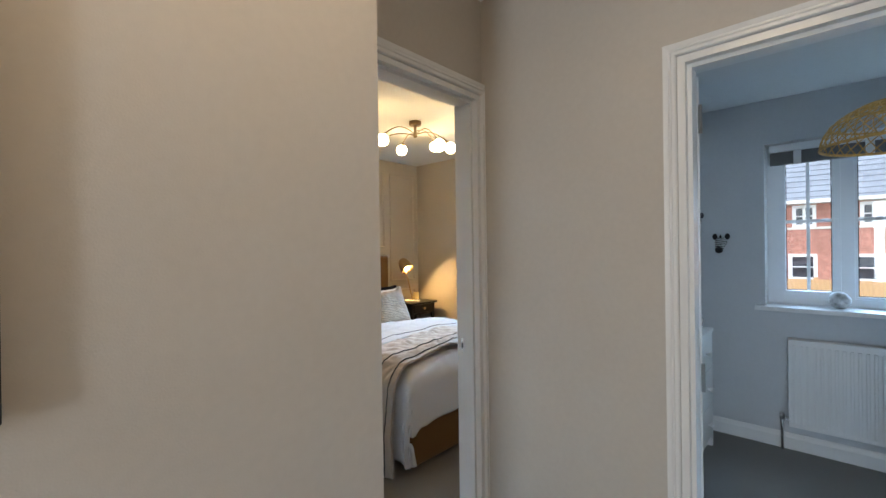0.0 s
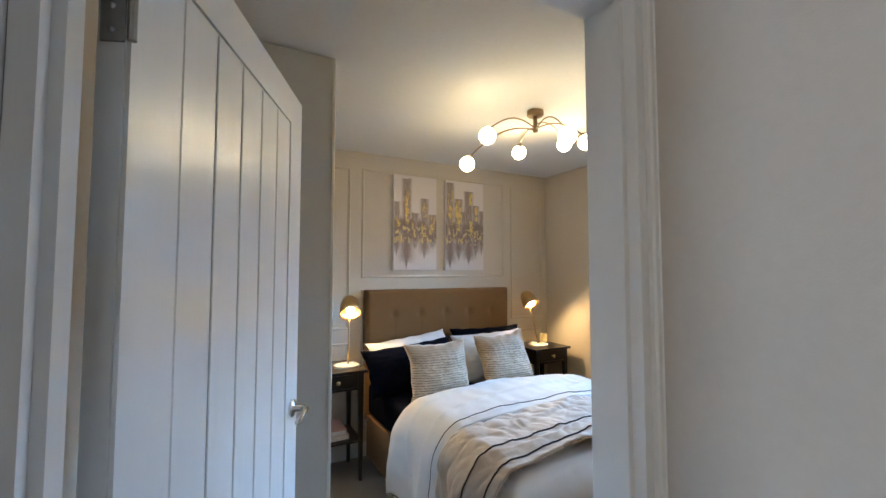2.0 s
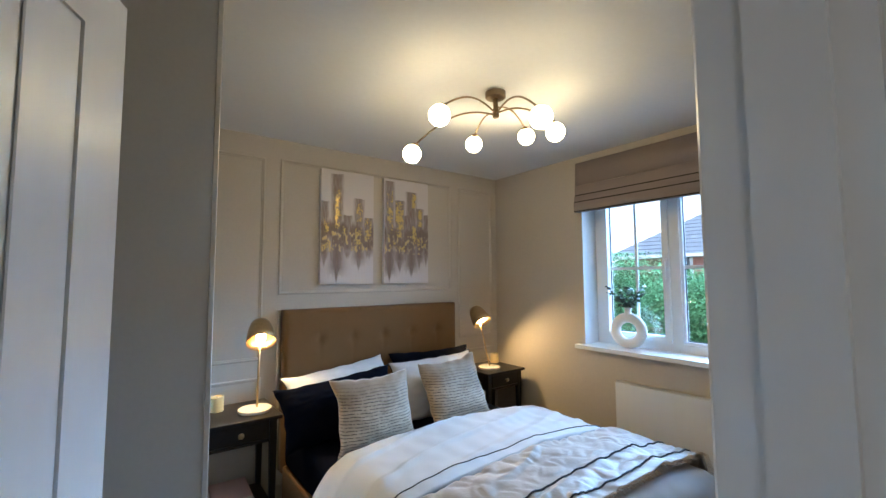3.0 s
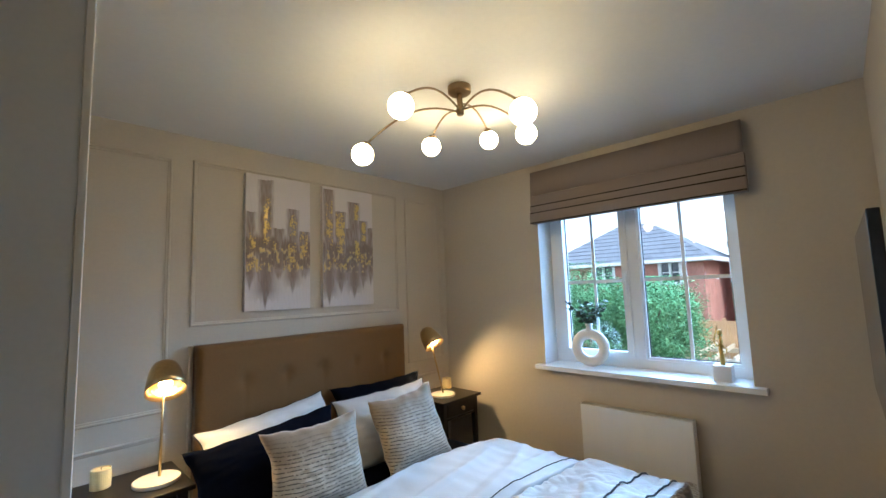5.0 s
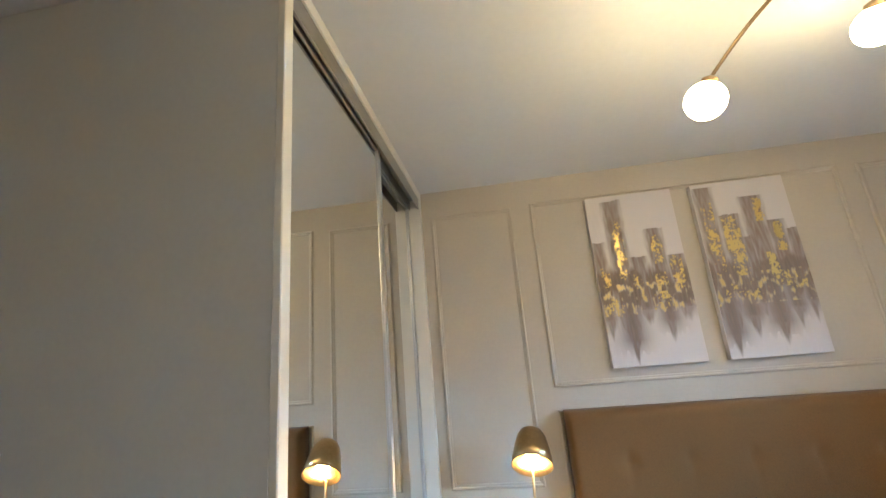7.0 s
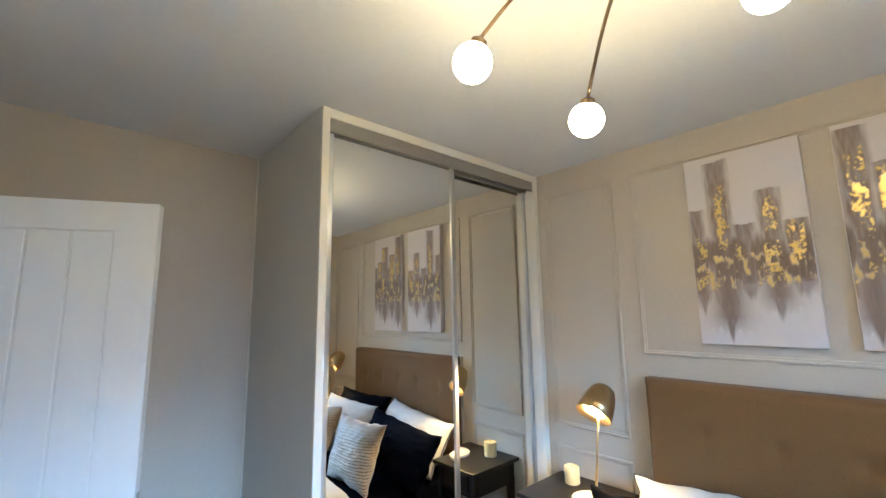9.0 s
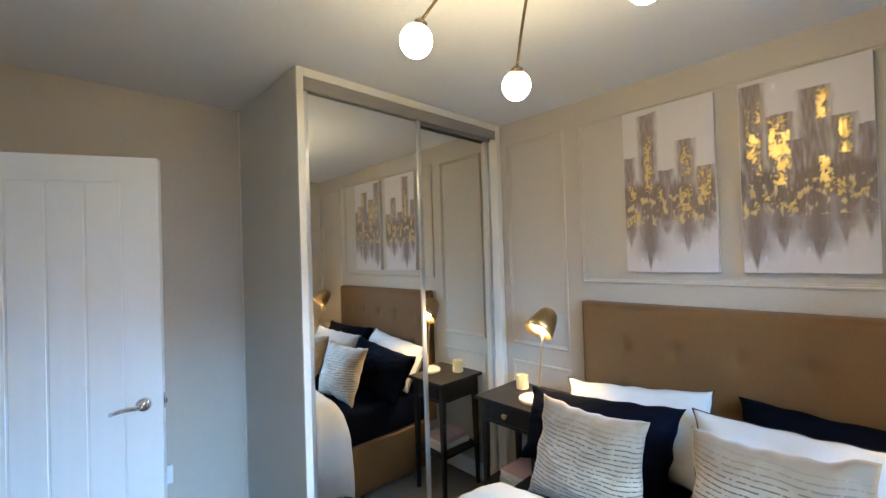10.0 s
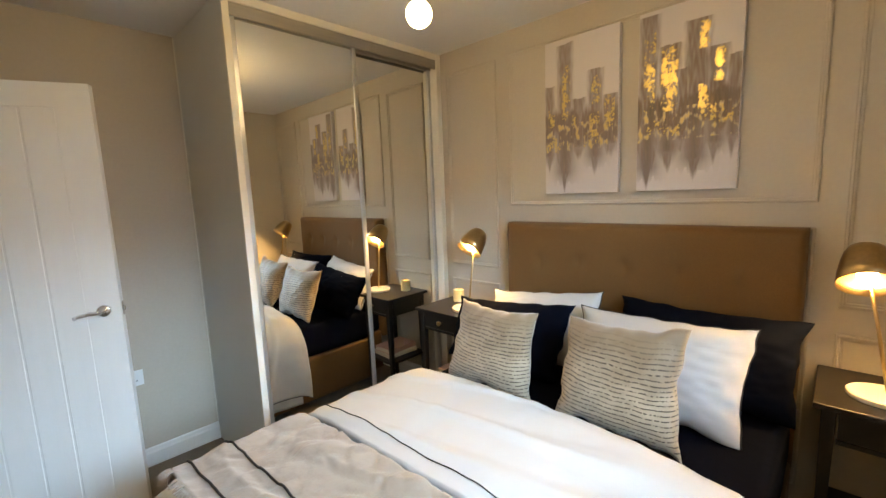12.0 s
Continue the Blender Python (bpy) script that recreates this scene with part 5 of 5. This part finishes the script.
# ---- study ----
def chest():
    c = thing("chest_of_drawers", pose(0.04, YL - 0.012, 0), "white chest of drawers with round knobs against the grey wall", "chest of drawers")
    W, D, H = 0.80, 0.46, 0.80
    part("top", boxed(-0.005, W + 0.005, -D - 0.008, 0, H - 0.022, H, 0.003), M_GLOSS, c)
    part("side", boxed(0, 0.018, -D, 0, 0.04, H - 0.0225, 0.001, 1), M_GLOSS, c)
    part("side", boxed(W - 0.018, W, -D, 0, 0.04, H - 0.0225, 0.001, 1), M_GLOSS, c)
    part("back", boxed(0.0185, W - 0.0185, -0.008, -0.002, 0.04, H - 0.0225, 0, 1), M_GLOSS, c)
    part("plinth", boxed(0.0185, W - 0.0185, -D + 0.03, -D + 0.045, 0.0, 0.075, 0, 1), M_GLOSS, c)
    for x in (0.0, W - 0.03):
        part("foot", boxed(x, x + 0.03, -D, -D + 0.03, 0, 0.0395, 0.001, 1), M_GLOSS, c)
        part("foot", boxed(x, x + 0.03, -0.03, 0, 0, 0.0395, 0.001, 1), M_GLOSS, c)
    rows = ((0.08, 0.30, 1), (0.304, 0.54, 1), (0.544, 0.774, 2))
    for z0, z1, n in rows:
        for i in range(n):
            a = 0.0195 + (W - 0.039) * i / n + 0.0015
            b = 0.0195 + (W - 0.039) * (i + 1) / n - 0.0015
            d = part("drawer", boxed(a, b, -D - 0.002, -D + 0.015, z0, z1, 0.002, 1), M_GLOSS, c)
            for x in ((a + 0.14, b - 0.14) if n == 1 else ((a + b) / 2,)):
                k = bmesh.new()
                lathe(k, [(0.007, 0), (0.006, 0.012), (0.015, 0.018), (0.016, 0.026), (0.009, 0.032)], 16, Matrix.Translation((x, -D - 0.0025, (z0 + z1) / 2)) @ pose(0, 0, 0, 90, 0, 0))
                part("knob", k, M_GLOSS, d, smooth=True)
    return c


chest()


def animal_head(name, m, mat, mat2, label):
    """A plush head for the wall, as one plain mesh."""
    bm = bmesh.new()
    ball(bm, (-0.035, 0, 0), 0.042, 16, (1, 0.9, 1))
    ball(bm, (-0.085, 0, -0.035), 0.030, 14, (1.3, 0.9, 0.9))
    nf = len(bm.faces)
    ball(bm, (-0.115, 0, -0.055), 0.024, 14)
    ball(bm, (-0.03, 0.038, 0.040), 0.016, 10, (0.6, 1, 1.4))
    ball(bm, (-0.03, -0.038, 0.040), 0.016, 10, (0.6, 1, 1.4))
    ball(bm, (-0.055, 0.0, 0.036), 0.012, 10, (1, 0.5, 1.6))
    for i, f in enumerate(bm.faces):
        if i >= nf:
            f.material_index = 1
    bm.faces.ensure_lookup_table()
    o = part(name, bm, [mat, mat2], None, smooth=True)
    o.matrix_world = m
    return tagged(o, label, "wall ornament")


M_STRIPE = bpy.data.materials.new("black and white striped plush")
_t, _b = nodes_of(M_STRIPE)
_b.inputs["Roughness"].default_value = 0.9
_tc, _w, _cr = _t.nodes.new("ShaderNodeTexCoord"), _t.nodes.new("ShaderNodeTexWave"), _t.nodes.new("ShaderNodeValToRGB")
_w.inputs["Scale"].default_value, _w.inputs["Distortion"].default_value = 22, 2
_w.bands_direction = "Z"
_cr.color_ramp.elements[0].color, _cr.color_ramp.elements[1].color = (0.02, 0.02, 0.02, 1), (0.6, 0.6, 0.58, 1)
_cr.color_ramp.elements[0].position, _cr.color_ramp.elements[1].position = 0.42, 0.5
_t.links.new(_tc.outputs["Object"], _w.inputs["Vector"])
_t.links.new(_w.outputs["Fac"], _cr.inputs["Fac"])
_t.links.new(_cr.outputs["Color"], _b.inputs["Base Color"])
animal_head("wall_ornament", pose(XE - 0.001, -3.213, 1.385), M_STRIPE, M_PIPE, "black and white striped plush head on the grey wall")
animal_head("wall_ornament", pose(XE - 0.001, -3.055, 1.545), M_RHINO, M_RHINO, "dark grey plush head on the grey wall")


def rattan_shade():
    p = thing("pendant_light", pose(0.06, -4.02, CH - 0.05), "open-weave rattan dome pendant hanging from a black cord", "pendant light")
    k = bmesh.new()
    lathe(k, [(0.045, -0.001), (0.045, -0.03), (0.01, -0.045)], 24)
    part("ceiling_rose", k, M_PIPE, p, "black ceiling rose")
    k = bmesh.new()
    tube(k, [(0, 0, -0.045), (0, 0, -0.39)], 0.003, 8)
    part("cord", k, M_PIPE, p, "black cord")
    R, H, z0 = 0.27, 0.18, -0.57
    def at(a, t):
        r = R * math.cos(t * math.pi / 2 * 0.93)
        return Vector((r * math.cos(a), r * math.sin(a), z0 + H * math.sin(t * math.pi / 2)))
    k = bmesh.new()
    for i in range(34):
        for s in (-1, 1):
            a = 2 * math.pi * i / 34
            tube(k, [at(a + s * 0.9 * q / 9, q / 9) for q in range(10)], 0.0022, 5)
    for t in (0.0, 0.015, 0.35, 0.7):
        tube(k, [at(2 * math.pi * q / 40, t) for q in range(41)], 0.004, 6)
    part("weave", k, M_WICKER, p, "woven rattan", kind="stuff")
    k = bmesh.new()
    lathe(k, [(0.02, -0.39), (0.02, -0.45)], 16)
    part("bulb_holder", k, M_PIPE, p)
    return p


rattan_shade()


# ---- outdoors ----
GZ = -2.65
bm = bmesh.new()
box(bm, XO + 0.3, 900, -700, 700, GZ - 0.2, GZ)
tagged(part("ground", bm, M_GRASS), "mown lawn below the windows", "ground", kind="structure")


def house(x0, x1, y0, y1, eave, ridge, openings, label, hips=True):
    """A brick house; openings on its west face: (y, z, width, height, lights)."""
    h = thing("house", pose(0, 0, GZ), label, "house")
    z0 = 0
    E = eave - GZ
    Rz = ridge - GZ
    T = 0.25
    bm = bmesh.new()
    ys = sorted(y for y, *_ in openings)
    rects = [(y - w / 2, y + w / 2, z - GZ - hh / 2, z - GZ + hh / 2) for y, z, w, hh, n in openings]
    cuts_y = sorted({y0, y1, *[r[0] for r in rects], *[r[1] for r in rects]})
    cuts_z = sorted({0, E, *[r[2] for r in rects], *[r[3] for r in rects]})
    for a, b in zip(cuts_y, cuts_y[1:]):
        for c, d in zip(cuts_z, cuts_z[1:]):
            my, mz = (a + b) / 2, (c + d) / 2
            if not any(r[0] < my < r[1] and r[2] < mz < r[3] for r in rects):
                box(bm, x0, x0 + T, a, b, c, d)
    box(bm, x1 - T, x1, y0, y1, 0, E)
    box(bm, x0 + T, x1 - T, y0, y0 + T, 0, E)
    box(bm, x0 + T, x1 - T, y1 - T, y1, 0, E)
    part("wall", bm, M_BRICK, h, "red brick wall")
    o = 0.35
    X0, X1, Y0, Y1 = x0 - o, x1 + o, y0 - o, y1 + o
    bm = bmesh.new()
    xc = (x0 + x1) / 2
    hip = (X1 - X0) / 2 if hips is True else hips
    if Y1 - Y0 < 2 * hip + 0.5:
        hip = (Y1 - Y0) / 2 - 0.3
    a = [bm.verts.new(p) for p in ((X0, Y0, E), (X1, Y0, E), (X1, Y1, E), (X0, Y1, E))]
    r = [bm.verts.new(p) for p in ((xc, Y0 + hip, Rz), (xc, Y1 - hip, Rz))]
    bm.faces.new((a[0], a[1], r[0]))
    bm.faces.new((a[1], a[2], r[1], r[0]))
    bm.faces.new((a[2], a[3], r[1]))
    bm.faces.new((a[3], a[0], r[0], r[1]))
    bm.faces.new(a[::-1])
    bmesh.ops.recalc_face_normals(bm, faces=list(bm.faces))
    roof = part("roof", bm, M_TILE, h, "grey tiled roof")
    # courses of tiles on the slope towards the windows
    n = int(math.hypot(xc - X0, Rz - E) / 0.28)
    k = bmesh.new()
    for i in range(n):
        t = (i + 0.5) / n
        x, z = X0 + (xc - X0) * t, E + (Rz - E) * t
        tube(k, [(x, Y0 + hip * t + 0.02, z + 0.006), (x, Y1 - hip * t - 0.02, z + 0.006)], 0.022, 5)
    part("tile_course", k, M_TILE, roof, kind="stuff")
    k = bmesh.new()
    box(k, X0 - 0.09, X0 - 0.002, Y0, Y1, E - 0.10, E + 0.0)
    box(k, x0 - 0.0, X0 - 0.003, Y0, Y1, E - 0.12, E - 0.102)
    box(k, X0, X1, Y0 - 0.09, Y0 - 0.002, E - 0.14, E)
    part("gutter", k, M_UPVC, h, "white fascia and gutter")
    for (y, z, w, hh, nl), r_ in zip(openings, rects):
        wn_ = part("window", boxed(x0 + 0.10, x0 + 0.11, r_[0], r_[1], r_[2], r_[3], 0, 1), M_DARKPANE, h, "dark window pane")
        k = bmesh.new()
        f = 0.10
        box(k, x0 - 0.02, x0 + 0.098, r_[0], r_[0] + f, r_[2], r_[3])
        box(k, x0 - 0.02, x0 + 0.098, r_[1] - f, r_[1], r_[2], r_[3])
        box(k, x0 - 0.02, x0 + 0.098, r_[0] + f, r_[1] - f, r_[2], r_[2] + f)
        box(k, x0 - 0.02, x0 + 0.098, r_[0] + f, r_[1] - f, r_[3] - f, r_[3])
        for i in range(1, nl):
            yy = r_[0] + (r_[1] - r_[0]) * i / nl
            box(k, x0 - 0.01, x0 + 0.098, yy - 0.04, yy + 0.04, r_[2] + f, r_[3] - f)
        box(k, x0 + 0.0, x0 + 0.098, r_[0] + f, r_[1] - f, (r_[2] + r_[3]) / 2 - 0.015, (r_[2] + r_[3]) / 2 + 0.015)
        part("frame", k, M_UPVC, wn_, "white frame")
    return h


house(14.0, 18.4, 0.70, 6.3, 2.30, 3.95, [(1.70, 1.86, 0.75, 0.85, 2), (4.0, 1.86, 0.9, 0.85, 2), (2.4, -0.8, 1.2, 1.2, 2)], "red brick house with a hipped grey tile roof behind the garden")
house(16.2, 22.6, -10.5, 0.0, 2.80, 6.4, [(-3.20, 2.28, 0.62, 0.75, 2), (-4.85, 2.28, 0.62, 0.75, 2), (-7.2, 2.28, 0.62, 0.75, 2), (-3.15, 0.55, 0.75, 0.9, 1), (-4.75, 0.55, 0.75, 0.9, 1), (-1.2, 2.2, 0.5, 0.8, 1)],
      "red brick house with white windows across the fence", hips=1.3)
bc = thing("brick_band", pose(16.2, -5.2, 1.87), "pale stone band course on the brick house", "band course")
part("band", boxed(-0.03, -0.001, -5.2, 5.2, -0.04, 0.04, 0, 1), M_TRIM, bc)

# fence: posts and boards on a low brick wall
fw = thing("fence", pose(13.0, 0, GZ), "orange timber board fence on a low brick wall", "fence")
part("base_wall", boxed(-0.1, 0.1, -11.0, 3.9, 0, 0.85, 0.01, 1), M_BRICK, fw, "low red brick wall")
_pb = boxed(-0.012, 0.012, 0.0, 0.098, 0.852, 3.0, 0.002, 1)
_first = part("board", _pb, M_FENCE, fw)
_first.location.y = -10.9
for _i in range(1, 146):
    _o = new("board", _first.data)
    _o.parent = fw
    _o.location.y = -10.9 + 0.101 * _i
for _i in range(9):
    part("post", boxed(0.0125, 0.11, -10.9 + 1.83 * _i, -10.8 + 1.83 * _i, 0.852, 3.06, 0.003, 1), M_FENCE, fw)
fb = thing("fence", pose(9.8, 0, GZ), "nearer brown timber fence beside the pergola", "fence")
_pb = boxed(-0.012, 0.012, 0.0, 0.098, 0.0, 1.75, 0.002, 1)
_first = part("board", _pb, M_FENCE, fb)
_first.location.y = -3.4
for _i in range(1, 60):
    _o = new("board", _first.data)
    _o.parent = fb
    _o.location.y = -3.4 + 0.101 * _i

pg = thing("pergola", pose(10.6, -0.2, GZ), "pale timber pergola with open rafters", "pergola")
for _x in (0.0, 2.0):
    for _y in (-1.9, 1.3):
        part("post", boxed(_x - 0.05, _x + 0.05, _y - 0.05, _y + 0.05, 0, 2.15, 0.004, 1), M_TIMBER, pg)
    part("beam", boxed(_x - 0.03, _x + 0.03, -2.2, 1.6, 2.1505, 2.28, 0.004, 1), M_TIMBER, pg)
for _i in range(9):
    part("rafter", boxed(-0.3, 2.3, -2.0 + 0.42 * _i, -1.95 + 0.42 * _i, 2.2805, 2.38, 0.003, 1), M_TIMBER, pg)


def tree(x, y, r, top, seed, label, low=0.15):
    t = thing("tree", pose(x, y, GZ), label, "tree")
    rnd = random.Random(seed)
    H = top - GZ
    k = bmesh.new()
    tube(k, [(0, 0, 0), (0.05, 0.03, H * 0.3), (-0.03, 0.05, H * 0.6), (0.02, 0, H * 0.9)], 0.16, 10, 0.04)
    for i in range(8):
        a, z = rnd.uniform(0, 6.28), H * rnd.uniform(0.2, 0.75)
        q = Vector((math.cos(a), math.sin(a), rnd.uniform(0.2, 0.7)))
        tube(k, [Vector((0, 0, z)), Vector((0, 0, z)) + q * r * 0.4, Vector((0, 0, z)) + q * r * 0.6 + Vector((0, 0, 0.1))], 0.045, 6, 0.012)
    part("trunk", k, M_BARK, t, "brown trunk and limbs", smooth=True)
    # crown of leaf clumps, drooping feathery sprays
    n = 80000
    verts, faces = [], []
    lobes = []
    for i in range(48):
        a = rnd.uniform(0, 6.28)
        zz = rnd.uniform(low, 0.92)
        rr = r * (0.95 - 0.75 * max(0, zz - 0.35)) * rnd.uniform(0.35, 0.8)
        lobes.append((Vector((rr * math.cos(a), rr * math.sin(a), H * zz)), r * rnd.uniform(0.28, 0.45)))
    for i in range(n):
        c, lr = lobes[rnd.randrange(len(lobes))]
        d = Vector((rnd.gauss(0, 1), rnd.gauss(0, 1), rnd.gauss(0, 0.8)))
        d.normalize()
        p = c + d * lr * rnd.uniform(0.45, 1.12)
        p.z = min(p.z, H + 0.05)
        if p.z < 0.1:
            continue
        s = rnd.uniform(0.022, 0.044)
        u = Vector((rnd.gauss(0, 1), rnd.gauss(0, 1), rnd.gauss(-0.3, 0.6))).normalized()
        w = u.cross(d + Vector((0.01, 0, 0))).normalized()
        b = len(verts)
        verts += [p - u * s, p + w * s * 0.35, p + u * s, p - w * s * 0.35]
        faces.append((b, b + 1, b + 2, b + 3))
    me = bpy.data.meshes.new("crown")
    me.from_pydata([tuple(v) for v in verts], [], faces)
    me.materials.append(M_FOLIAGE)
    o = new("crown", me)
    o.parent = t
    tagged(o, "fresh green leafy crown", kind="stuff")
    return t


tree(8.0, 2.4, 2.1, 2.0, 21, "full green garden tree in front of the brick house")
tree(8.3, 0.75, 1.5, 1.62, 22, "smaller green feathery tree beside a larger one", low=0.66)
tree(9.0, 5.2, 1.9, 2.1, 23, "broad green garden tree by the house wall")
